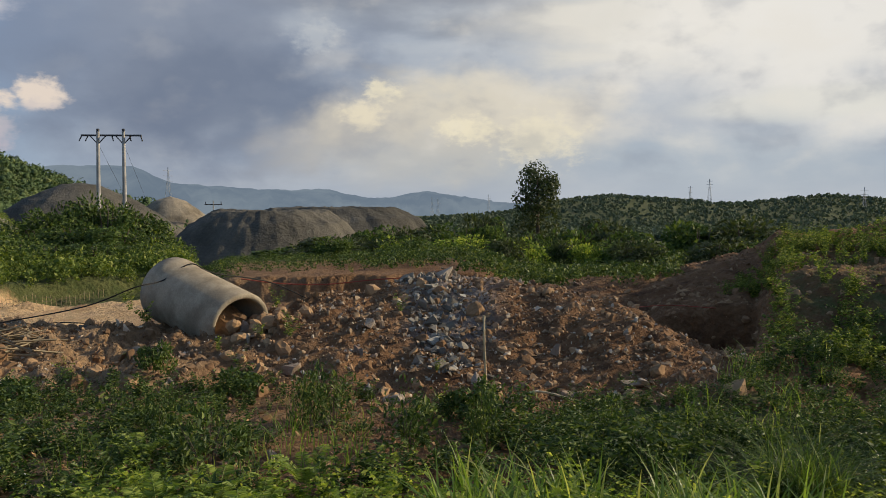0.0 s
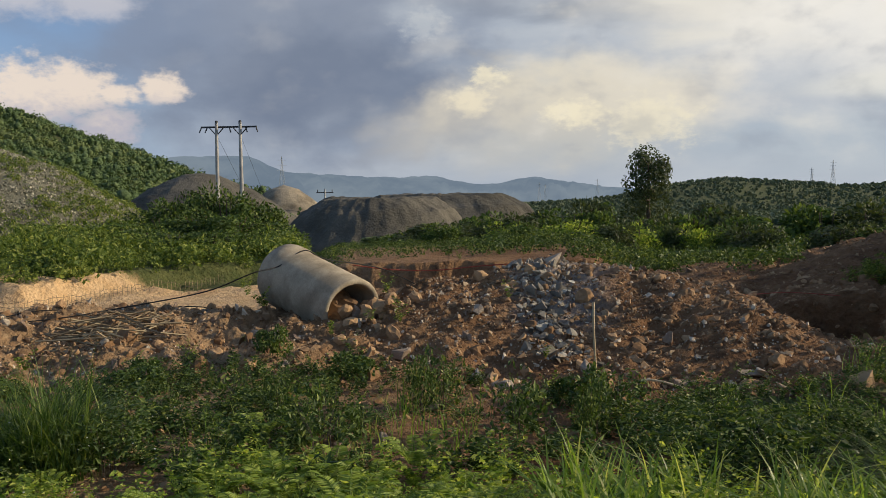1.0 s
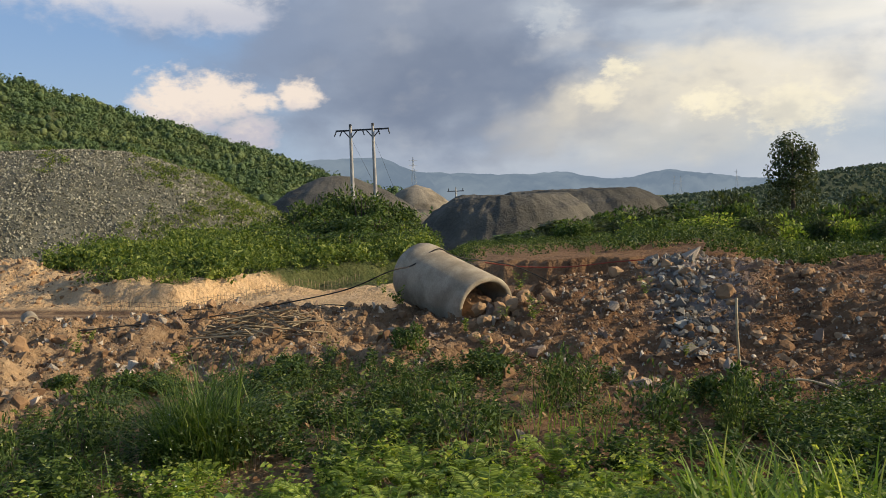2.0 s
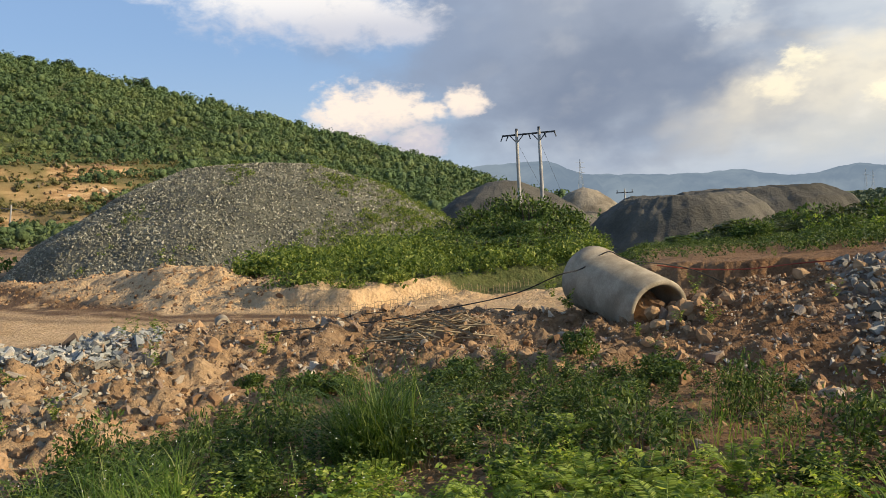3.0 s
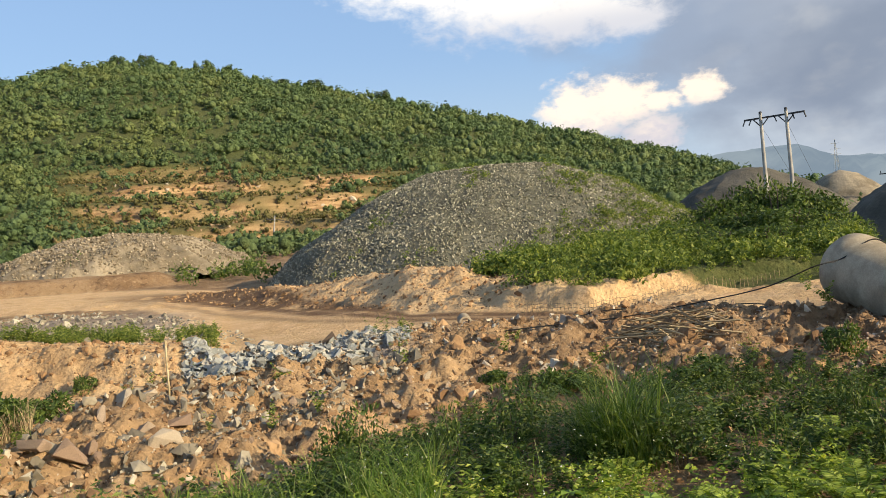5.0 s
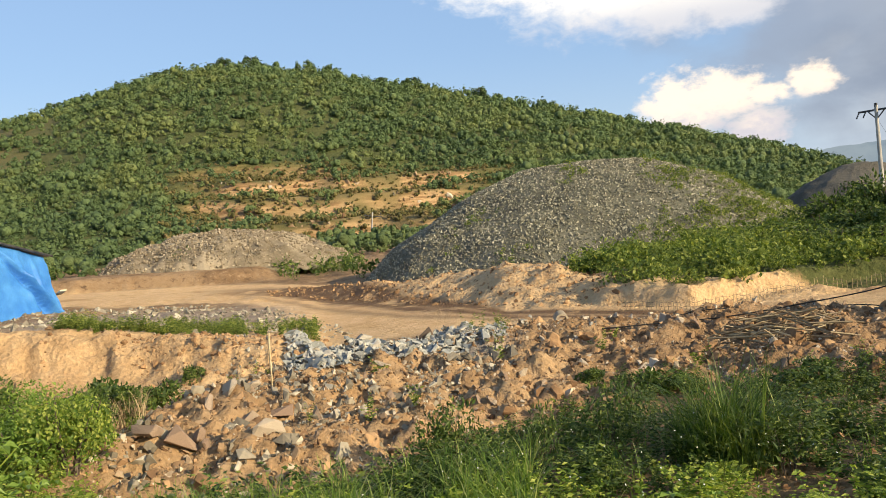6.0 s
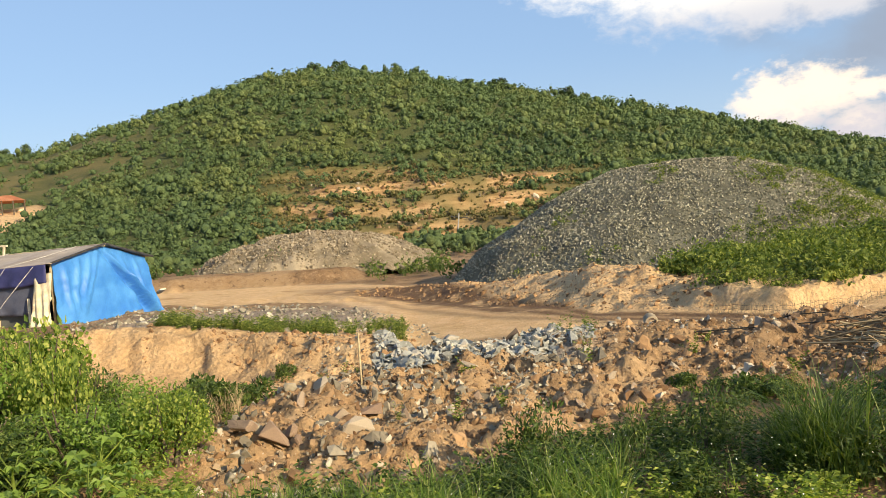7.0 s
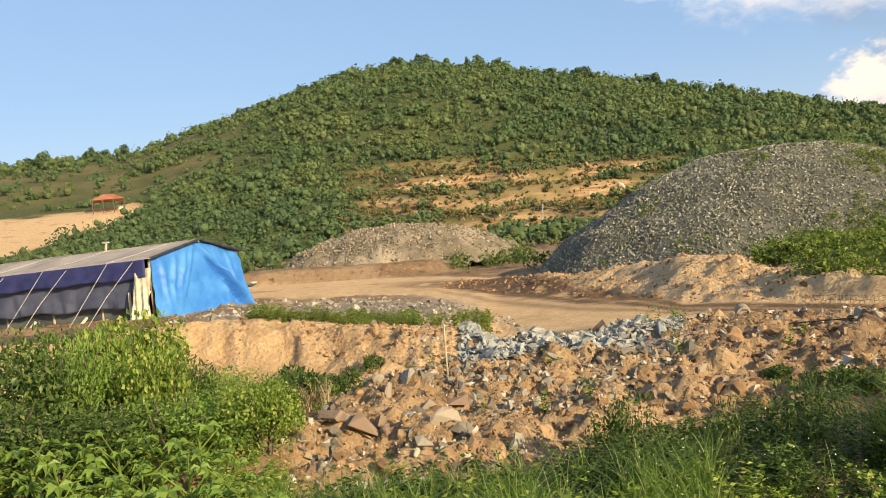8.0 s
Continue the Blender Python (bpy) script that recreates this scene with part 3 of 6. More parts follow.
z_green = np.maximum(z_green, S(az_g, 14, 18) * (1 - S(az_g, 36, 42)) * S(r_g, 20.2, 22) * (1 - 0.2 * S(r_g, 34, 50)))
z_green = np.maximum(z_green, S(r_g, 24, 30) * (1 - S(az_g, 14, 18)))
z_green = np.maximum(z_green, S(r_g, 84, 100) * (1 - hut_earth))
z_green = np.maximum(z_green, S(az_g, 78, 84) * 0.7 * (1 - S(r_g, 22, 40)))
z_green = np.clip(z_green - bench_bare * 1.2 - face_earth * 0.9, 0, 1)
z_grey = S(az_g, 44, 50) * (1 - S(az_g, 60, 61.5)) * S(r_g, 12.8, 13.6) * (1 - S(r_g, 17.0, 18.0)) * 0.9
z_grey = np.maximum(z_grey, S(-az_g, -4, 0) * S(az_g, -5, -2) * S(r_g, 11, 12) * (1 - S(r_g, 16, 17)) * 0.6)
z_grey = np.maximum(z_grey, S(az_g, 58, 62) * (1 - S(az_g, 76, 80)) * S(r_g, 20, 23) * (1 - S(r_g, 28, 33)) * 0.5)
def rut(a, b, w):
    mid_r = road_in + (road_out - road_in) * np.interp(az_g, [20, 34, 46, 57, 76], [a, a, a, b, b])
    return np.exp(-((r_g - mid_r) / (w * (road_out - road_in) + 0.05)) ** 2)


tracks = np.clip(1.3 * rut(0.80, 0.62, 0.14) + 1.0 * rut(0.50, 0.42, 0.09) + 0.6 * rut(0.28, 0.2, 0.05), 0, 1) * z_road * S(az_g, 26, 34) * (1 - S(az_g, 60, 68)) * (r_g < 60)
bench_dry = bench * (1 - 0.55 * S(fbm(gx * 0.035, gy * 0.035, 3, 79), 0.0, 0.3))
bench_dry = np.maximum(bench_dry, S(az_g, 71, 77) * S(r_g, 200, 225) * (1 - S(r_g, 295, 315)) * 0.5)
red_soil = (1 - S(az_g, 6, 20)) * (1 - S(r_g, 26, 34))
soil = ground.data.color_attributes.new("soil", "FLOAT_COLOR", "POINT")
soil.data.foreach_set("color", np.stack([bench_dry, bench_bare, red_soil, np.ones_like(red_soil)], -1).astype(np.float32).ravel())
zone = ground.data.color_attributes.new("zone", "FLOAT_COLOR", "POINT")
zone.data.foreach_set("color", np.stack([z_road, z_green, z_grey, tracks], -1).astype(np.float32).ravel())

# far range behind everything, its blue haze painted on
RANGE_AZ = [-40, -15, -8, -3.5, 1, 4.6, 7.6, 12.6, 17.9, 20.1, 24.2, 30, 40]
RANGE_EL = [0.2, 0.2, 0.5, 0.8, 1.5, 1.0, 1.6, 1.6, 2.0, 3.0, 3.0, 2.4, 1.0]
ra = np.arange(-40, 40.01, 0.12)
rh = 3800 * np.tan(np.radians(np.interp(ra, RANGE_AZ, RANGE_EL) + 0.12 * fbm(ra * 0.9, ra * 0, 4, 81)))
px = -np.sin(np.radians(ra))
py = np.cos(np.radians(ra))
rows = [(3300.0, np.full_like(rh, -60)), (3450.0, rh * 0.35 + 40 * fbm(ra * 1.3, ra * 0 + 3, 4, 83)), (3620.0, rh * 0.75 + 30 * fbm(ra * 1.7, ra * 0 + 7, 4, 85)), (3800.0, rh), (4000.0, rh * 0.6), (4300.0, np.full_like(rh, -60))]
rv = np.concatenate([np.stack([px * d, py * d, h + EYE_Z], -1) for d, h in rows])
n = len(ra)
rf = np.concatenate([np.stack([np.arange(n - 1) + k * n, np.arange(1, n) + k * n, np.arange(1, n) + (k + 1) * n, np.arange(n - 1) + (k + 1) * n], -1) for k in range(len(rows) - 1)])
tagged(raw("backdrop", rv, rf, m_range, smooth=True), "mountain range on the horizon, blue haze painted into its glow", "mountains", kind="structure")

# ---- heaps of gravel ----
rng = np.random.default_rng(7)


def heap(name, az, r, profile, wide, deep, turn, mat, label, base, lump=0.15, seed=0, cells=90):
    """A dumped heap: a dome of the given profile (share of the radius, height), stretched and turned."""
    a = np.linspace(0, 2 * np.pi, cells * 2, endpoint=False)
    d = np.linspace(0, 1, cells)
    A, D = np.meshgrid(a, d, indexing="ij")
    u, v = np.cos(A) * D * wide, np.sin(A) * D * deep
    c, s = math.cos(radians(turn)), math.sin(radians(turn))
    o = spot(az, r)
    x, y = o[0] + u * c - v * s, o[1] + u * s + v * c
    z = np.interp(D + 0.06 * fbm(x * 0.3, y * 0.3, 3, seed) * D, profile[0], profile[1])
    z = base + z + lump * fbm(x * 0.7, y * 0.7, 4, seed + 3) * (0.3 + D) + lump * 0.9 * np.abs(fbm(A * 9 + 3, D * 0.8, 3, seed + 9)) * D
    na_, nd = A.shape
    i, j = np.meshgrid(np.arange(na_), np.arange(nd - 1), indexing="ij")
    k = (i + 1) % na_
    F = np.stack([i * nd + j, i * nd + j + 1, k * nd + j + 1, k * nd + j], -1).reshape(-1, 4)
    ob = raw(name, np.stack([x, y, z], -1).reshape(-1, 3), F, mat, smooth=True)
    tagged(ob, label, "gravel pile")

    def top(px_, py_):
        q = (px_ - o[0]) * c + (py_ - o[1]) * s
        w = -(px_ - o[0]) * s + (py_ - o[1]) * c
        dd = np.hypot(q / wide, w / deep)
        zz = np.interp(dd + 0.06 * fbm(px_ * 0.3, py_ * 0.3, 3, seed) * dd, profile[0], profile[1])
        return dd, base + zz + lump * fbm(px_ * 0.7, py_ * 0.7, 4, seed + 3) * (0.3 + dd) + lump * 0.1 * dd
    return ob, top


big_pile, big_top = heap("gravel_mound", 40, 42, ([0, 0.27, 0.53, 0.78, 1.0], [4.85, 4.6, 3.45, 1.6, -0.5]), 11.8, 10.8, 40, M_GRAVEL_BED,
                         "large heap of coarse grey crushed stone, weeds over its foot", 0.3, 0.10, 3)
heap("gravel_mound", 23.2, 84, ([0, 0.12, 0.35, 1.0], [6.6, 6.4, 5.0, -0.8]), 13.5, 10, 24, M_GRAVEL_FINE, "dark grey gravel heap behind the power poles", -1.5, 0.25, 13)
heap("gravel_mound", 11.6, 61, ([0, 0.46, 0.62, 1.0], [4.4, 4.25, 3.4, -0.8]), 9.0, 8.0, 20, M_GRAVEL_FINE, "long grey gravel heap with a raked slope", -1.85, 0.4, 23)
heap("gravel_mound", 7.2, 68, ([0, 0.5, 0.66, 1.0], [4.75, 4.6, 3.7, -0.8]), 10.0, 8, 4, M_GRAVEL_FINE, "broad flat-topped heap of grey gravel", -1.9, 0.35, 33)
heap("gravel_mound", 17.9, 118, ([0, 0.2, 1.0], [5.6, 5.0, -0.6]), 10, 9, 0, M_GRAVEL_PALE, "pale pointed heap of gravel in the distance", -1.0, 0.2, 43, 50)
pale_pile, pale_top = heap("gravel_mound", 64.5, 62, ([0, 0.3, 0.6, 0.85, 1.0], [3.1, 2.9, 2.1, 0.9, -0.5]), 9.6, 7, 64, M_GRAVEL_PALE, "low heap of pale grey and tan rubble", 0.95, 0.5, 53)

# ---- stones ----


def stone_kinds(count, points, flat, seed):
    """Angular stones: hulls of random points on a squashed ball."""
    r_, made = np.random.default_rng(seed), []
    for _ in range(count):
        bm = bmesh.new()
        p = r_.normal(size=(points, 3))
        p /= np.linalg.norm(p, axis=1)[:, None]
        p *= r_.uniform(0.8, 1.1, (points, 1)) * np.array([1.0, r_.uniform(0.6, 0.95), r_.uniform(flat * 0.7, flat)])
        for q in p:
            bm.verts.new(q)
        bmesh.ops.convex_hull(bm, **{"input": bm.verts})
        bmesh.ops.delete(bm, geom=[v for v in bm.verts if not v.link_faces], context="VERTS")
        bmesh.ops.triangulate(bm, faces=bm.faces)
        bm.verts.index_update()
        made.append((np.array([v.co[:] for v in bm.verts]), np.array([[v.index for v in f.verts] for f in bm.faces])))
        bm.free()
    return made


def turns(r_, n, tilt=None):
    """Random rotation matrices; tilt limits how far they lean."""
    if tilt is None:
        q = r_.normal(size=(n, 4))
    else:
        a = r_.uniform(0, 2 * np.pi, n) / 2
        q = np.stack([np.cos(a), r_.normal(0, tilt, n), r_.normal(0, tilt, n), np.sin(a)], 1)
    q /= np.linalg.norm(q, axis=1)[:, None]
    w, x, y, z = q.T
    return np.stack([1 - 2 * (y * y + z * z), 2 * (x * y - w * z), 2 * (x * z + w * y), 2 * (x * y + w * z), 1 - 2 * (x * x + z * z), 2 * (y * z - w * x),
                     2 * (x * z - w * y), 2 * (y * z + w * x), 1 - 2 * (x * x + y * y)], -1).reshape(n, 3, 3)


def strew(kinds, P, sizes, r_, tilt=None):
    """Copies of the kinds at the places P, as one (verts, faces)."""
    sizes = np.asarray(sizes, float)
    if sizes.ndim == 1:
        sizes = sizes[:, None]
    which, R = r_.integers(0, len(kinds), len(P)), turns(r_, len(P), tilt)
    out_ = []
    for k, (V, F) in enumerate(kinds):
        sel = np.where(which == k)[0]
        if not len(sel):
            continue
        W = np.einsum("nij,vj->nvi", R[sel], V) * sizes[sel][:, None] + P[sel][:, None]
        FF = F[None] + (np.arange(len(sel)) * len(V))[:, None, None]
        out_.append((W.reshape(-1, 3), FF.reshape(-1, F.shape[1])))
    return join(out_)


def field(n, az0, az1, r0, r1, r_, keep=None):
    """Random places on the land between two headings and two distances."""
    az, r = r_.uniform(az0, az1, n), np.sqrt(r_.uniform(r0 ** 2, r1 ** 2, n))
    if keep is not None:
        m = keep(az, r)
        az, r = az[m], r[m]
    x, y = -np.sin(np.radians(az)) * r, np.cos(np.radians(az)) * r
    return np.stack([x, y, heights(x, y)], 1), az, r


FOOT = ([-20, -12, -4, 5, 11, 20, 35, 45, 55, 66, 75], [9.3, 9.8, 9.3, 9.8, 10, 10.2, 10.6, 9.5, 8.2, 7.6, 7.2])
RIM = ([-30, -18, -12, -5, 0, 9, 14, 20, 32, 45, 54, 60, 66, 73, 85], [13, 11.5, 12.5, 14, 14.5, 13.8, 12.6, 14, 15, 15, 14, 13, 11.5, 10, 9])


def on_bank(az, r):
    f, c = np.interp(az, *FOOT), np.interp(az, *RIM)
    return (r > f - 0.3) & (r < c + 1.6)


def power(r_, n, lo, hi, k=2.4):
    u = r_.uniform(0, 1, n)
    return (lo ** (1 - k) + u * (hi ** (1 - k) - lo ** (1 - k))) ** (1 / (1 - k))


CHIPS, SLABS = stone_kinds(14, 9, 0.75, 1), stone_kinds(10, 9, 0.35, 2)
rng = np.random.default_rng(11)
P, a_, r_a = field(30000, -20, 75, 7, 17, rng, on_bank)
P2_, b_, r_b = field(9000, -20, 12, 9, 15.5, rng, on_bank)
P = np.concatenate([P, P2_])
a_ = np.degrees(np.arctan2(-P[:, 0], P[:, 1]))
sz = power(rng, len(P), 0.013, 0.13, 2.7) * np.where(a_ < 12, 0.72, 1.0)
tagged(raw("rubble", *strew(CHIPS, P + np.array([0, 0, 0.006]), sz, rng), M_STONE_WARM), "tan and brown broken stones strewn over the earth bank", "rubble", kind="stuff")
P, a_, r_a = field(11000, -30, 75, 7, 22, rng, lambda a, r: on_bank(a, r) | ((a < -9) & (r > 11)))
tagged(raw("earth_clods", *strew(CHIPS, P, power(rng, len(P), 0.022, 0.12, 2.8), rng), M_CLOD), "crumbled clods of reddish brown earth", "earth", kind="stuff")
def clod_kinds(count, seed):
    """Crumbly lumps of earth: small balls pushed in and out by noise."""
    made = []
    for k in range(count):
        bm = bmesh.new()
        bmesh.ops.create_icosphere(bm, subdivisions=2, radius=1.0)
        V = np.array([v.co[:] for v in bm.verts])
        push = [1 + 0.42 * noise.noise(Vector(v) * 1.4 + Vector((seed + k * 7.3, 0, 0))) + 0.30 * noise.noise(Vector(v) * 3.3 + Vector((0, seed + k * 5.1, 0))) for v in V]
        bm.verts.index_update()
        F = np.array([[v.index for v in f.verts] for f in bm.faces])
        made.append((V * np.array(push)[:, None] * np.array([1, 0.85, 0.7]), F))
        bm.free()
    return made


CLODS = clod_kinds(8, 3)
P, a_, r_a = field(5200, -24, 75, 7.2, 18, rng, lambda a, r: (on_bank(a, r) | ((a < -9) & (r > 11))) & (np.random.default_rng(8).uniform(size=len(a)) < np.interp(a, [20, 45], [1.0, 0.5])))
tagged(raw("earth_lumps", *strew(CLODS, P - np.array([0, 0, 0.015]), power(rng, len(P), 0.03, 0.19, 3.2), rng), M_CLOD), "rough lumps of brown and orange earth on the bank", "earth", kind="stuff")
P, a_, r_a = field(2600, 58.5, 76, 13.2, 19.4, rng, lambda a, r: fbm(a * 0.5, r * 0.8, 3, 17) > -0.2)
tagged(raw("face_crumbs", *strew(CLODS, P, power(rng, len(P), 0.015, 0.10, 2.6), rng), M_CLOD), "crumbs of tan earth clinging to the dug face", "earth", kind="stuff")
P, a_, r_a = field(2600, 46, 73, 7.4, 13.5, rng, lambda a, r: on_bank(a, r) & (fbm(a * 0.35, r * 0.7, 3, 16) > np.interp(a, [46, 56], [0.2, -0.15])))
tagged(raw("tipped_stone", *strew(CHIPS[:8] + SLABS[:4], P + np.array([0, 0, 0.02]), power(rng, len(P), 0.025, 0.17, 2.3), rng), M_STONE_MIX), "grey and pale tan broken rock tipped over the earth", "rubble", kind="stuff")
P, a_, r_a = field(2600, -5.5, 5.5, 10.2, 15.2, rng, lambda a, r: np.abs(a - 0.2 + 0.5 * (12 - r)) < 0.7 + 1.1 * np.random.default_rng(3).normal(size=len(a)))
tagged(raw("grey_rubble", *strew(CHIPS[:7] + SLABS[:4], P + np.array([0, 0, 0.04]), power(rng, len(P), 0.03, 0.16, 2.3), rng), M_STONE_GREY), "grey broken rock tipped down the bank", "rubble", kind="stuff")
P, a_, r_a = field(7600, 46.5, 61.2, 12.9, 16.8, rng, lambda a, r: (fbm(a * 0.6, r * 0.9, 3, 14) > -0.45) & (r > 12.9 + 0.12 * np.clip(54 - a, 0, 9)))
tagged(raw("slate_rubble", *strew(SLABS, P + np.array([0, 0, 0.04]), power(rng, len(P), 0.03, 0.19, 2.5), rng, 0.3), M_SLATE), "bluish grey slabs of broken slate beside the road", "rubble", kind="stuff")
P, a_, r_a = field(1800, 20, 66, 14.2, 18.2, rng, lambda a, r: r < np.interp(a, [20, 34, 46, 53, 66], [15.8, 16.0, 18.0, 18.2, 18.2]))
tagged(raw("road_gravel", *strew(CHIPS, P, power(rng, len(P), 0.02, 0.09), rng), M_STONE_GREY), "loose grey stones along the dirt road", "gravel", kind="stuff")
P, a_, r_a = field(5200, 57, 80, 20, 46, rng, lambda a, r: r < np.interp(a, [57, 62, 66, 76], [22, 28.5, 32, 36]))
tagged(raw("terrace_rubble", *strew(CHIPS, P, power(rng, len(P), 0.04, 0.22), rng), M_STONE_MIX), "broken rock dumped on the terrace by the road", "rubble", kind="stuff")
P, a_, r_a = field(7000, 37, 62, 19.5, 42, rng, lambda a, r: (r > np.interp(a, [37, 42.5, 46, 53, 60], [19.6, 20.8, 22, 27.3, 36])) & (r < np.interp(a, [37, 42.5, 46, 53, 60], [24, 27, 29, 35, 44])))
tagged(raw("spoil_stones", *strew(CHIPS, P, power(rng, len(P), 0.025, 0.16, 2.3), rng), M_CLOD), "small stones and clods in the tan spoil heap", "rubble", kind="stuff")

# crushed stone that covers the large heap
az_m, r_m = rng.uniform(24, 57, 46000), rng.uniform(29, 46, 46000)
x, y = -np.sin(np.radians(az_m)) * r_m, np.cos(np.radians(az_m)) * r_m
dd, zt = big_top(x, y)
ok = dd < 0.99
P = np.stack([x, y, zt + 0.02], 1)[ok]
tagged(raw("crushed_stone", *strew(stone_kinds(10, 8, 0.8, 5), P, power(rng, len(P), 0.045, 0.10, 1.9), rng), M_GRAVEL), "coarse grey crushed stone on the large heap", "gravel", kind="stuff")
az_m, r_m = rng.uniform(54, 75, 17000), rng.uniform(52, 66, 17000)
x, y = -np.sin(np.radians(az_m)) * r_m, np.cos(np.radians(az_m)) * r_m
dd, zt = pale_top(x, y)
P = np.stack([x, y, zt + 0.05], 1)[dd < 0.99]
tagged(raw("broken_stone", *strew(CHIPS, P, power(rng, len(P), 0.05, 0.17, 2.2), rng), M_STONE_TAN), "pale broken stone on the low heap", "gravel", kind="stuff")


def land(az, el):
    """Where a sight line at this heading and height angle meets the land."""
    r = np.arange(3.0, 120, 0.05)
    x, y = -math.sin(radians(az)) * r, math.cos(radians(az)) * r
    below = np.where(EYE_Z + r * math.tan(radians(el)) < heights(x, y))[0]
    k = below[0] if len(below) else len(r) - 1
    return np.array([x[k], y[k], heights(x[k:k + 1], y[k:k + 1])[0]])


# rocks that stand out singly
rock_meshes = []
for k, (V, F) in enumerate(stone_kinds(9, 10, 0.85, 21)):
    bm = bmesh.new()
    vs = [bm.verts.new(v) for v in V]
    for f in F:
        bm.faces.new([vs[i] for i in f])
    bmesh.ops.recalc_face_normals(bm, faces=bm.faces)
    bmesh.ops.bevel(bm, geom=bm.edges[:], offset=0.02, segments=1, affect="EDGES", clamp_overlap=True)
    me = bpy.data.meshes.new("rock")
    bm.to_mesh(me)
    bm.free()
    me.materials.append(M_STONE_ONE)
    rock_meshes.append(me)
ROCKS = [  # heading, height angle, half width, height share, label
    (10.2, -10.6, 0.17, 0.9, "tan boulder at the foot of the rubble bank"),
    (3.3, -12.7, 0.26, 0.6, "dark brown boulder among low weeds"),
    (8.2, -14.2, 0.10, 1.0, "orange stone lying in the weeds"),
    (14.7, -16.2, 0.08, 1.0, "pale yellow stone among fern leaves"),
    (11.6, -16.1, 0.07, 1.0, "pale stone half hidden in the weeds"),
    (-8.7, -4.9, 0.2, 0.6, "pale slab on top of the bank"),
    (-6.0, -4.6, 0.17, 0.5, "flat pale stone on the bank"),
    (-12.7, -11.4, 0.15, 0.9, "tan stone at the bottom of the bank"),
    (-13.5, -11.6, 0.13, 0.8, "grey stone at the bottom of the bank"),
    (-8.5, -12.3, 0.14, 0.8, "pale stone beside a lying cane"),
    (-3.2, -12.0, 0.13, 0.9, "yellow stone at the foot of the stake"),
    (-2.4, -11.6, 0.12, 1.2, "orange stone at the foot of the stake"),
    (0.0, -4.4, 0.24, 0.9, "grey block on the crest of the bank"),
    (5.0, -7.8, 0.15, 0.9, "tan stone on the bank"),
    (52.0, -7.2, 0.24, 1.0, "pale upright block at the edge of the road"),
    (68.5, -11.9, 0.22, 1.1, "pale squared block on the rubble"),
    (70.6, -11.0, 0.2, 1.1, "flat pink slab of rock"),
    (65.2, -8.9, 0.2, 0.8, "grey block on the rubble tip"),
    (63.9, -9.0, 0.2, 0.7, "tan block on the rubble tip"),
    (64.3, -10.8, 0.17, 0.8, "grey block on the rubble tip"),
    (62.0, -11.0, 0.17, 0.8, "grey angular block of rock"),
    (54.9, -8.5, 0.18, 0.55, "flat brown slab of rock"),
]
rng = np.random.default_rng(5)
for k, (a, e, w, h, text) in enumerate(ROCKS):
    ob = new("rock", rock_meshes[k % 9])
    p = land(a, e)
    s = w * 1.1
    ob.matrix_basis = pose(p[0], p[1], p[2] + s * h * 0.3, rng.uniform(-15, 15), rng.uniform(-15, 15), rng.uniform(0, 360)) @ Matrix.Diagonal((s, s * 0.85, s * h, 1))
    tagged(ob, text, "rock", "rocks on the bank")
P, a_, r_a = field(900, -18, 73, 7.5, 16, rng, on_bank)
for k in range(190):
    ob = new("rock", rock_meshes[k % 9])
    left_tip = a_[k] > 54
    s = power(rng, 1, 0.08, 0.26 if left_tip else 0.17, 2.4)[0] * (0.72 if a_[k] < 12 else 1.0)
    ob.matrix_basis = pose(P[k][0], P[k][1], P[k][2] + s * 0.25, *rng.uniform(0, 360, 3)) @ Matrix.Diagonal((s, s * 0.8, s * 0.65, 1))
    tagged(ob, "angular grey and tan rock on the rubble tip" if left_tip else "angular tan rock on the earth bank", "rock", "rocks on the bank")

# ---- concrete pipe ----
front, rear = aim(13.55, -7.45, 13.0), aim(17.9, -4.9, 14.7)
axis = Vector(front - rear)
length = axis.length
pipe = thing("concrete_pipe", Matrix.Translation(rear) @ axis.to_track_quat("X", "Z").to_matrix().to_4x4(),
             "weathered beige concrete drain pipe lying half sunk in rubble", "pipe")
prof = [(0.0, 0.43), (0.0, 0.545), (0.02, 0.56), (0.26, 0.56), (0.30, 0.525), (length - 0.025, 0.52), (length, 0.495), (length, 0.45), (length - 0.02, 0.43), (length * 0.5, 0.43)]
SEG = 56
V, F = [], []
for q, (d, rr) in enumerate(prof):
    for s in range(SEG):
        t = 2 * math.pi * s / SEG
        k = rr + 0.006 * noise.noise((d * 3, math.cos(t) * 2, math.sin(t) * 2)) + (0.012 * noise.noise((q * 3.1, t * 5, 2)) if q in (6, 7) else 0)
        V.append((d, k * math.cos(t), k * math.sin(t)))
for q in range(len(prof)):
    for s in range(SEG):
        F.append((q * SEG + s, q * SEG + (s + 1) % SEG, ((q + 1) % len(prof)) * SEG + (s + 1) % SEG, ((q + 1) % len(prof)) * SEG + s))
raw("pipe_wall", V, F, M_CONCRETE, pipe, smooth=True)
bm = bmesh.new()
bmesh.ops.create_icosphere(bm, subdivisions=4, radius=1.0)
for v in bm.verts:
    k = 1 + 0.22 * noise.noise(v.co * 3.1) + 0.12 * noise.noise(v.co * 7.3)
    v.co = Vector((v.co.x * 0.75 * k + length - 0.58, v.co.y * 0.40, v.co.z * 0.42 * k - 0.22))
part("earth_fill", bm, M_CLOD, pipe, "brown earth washed into the mouth")
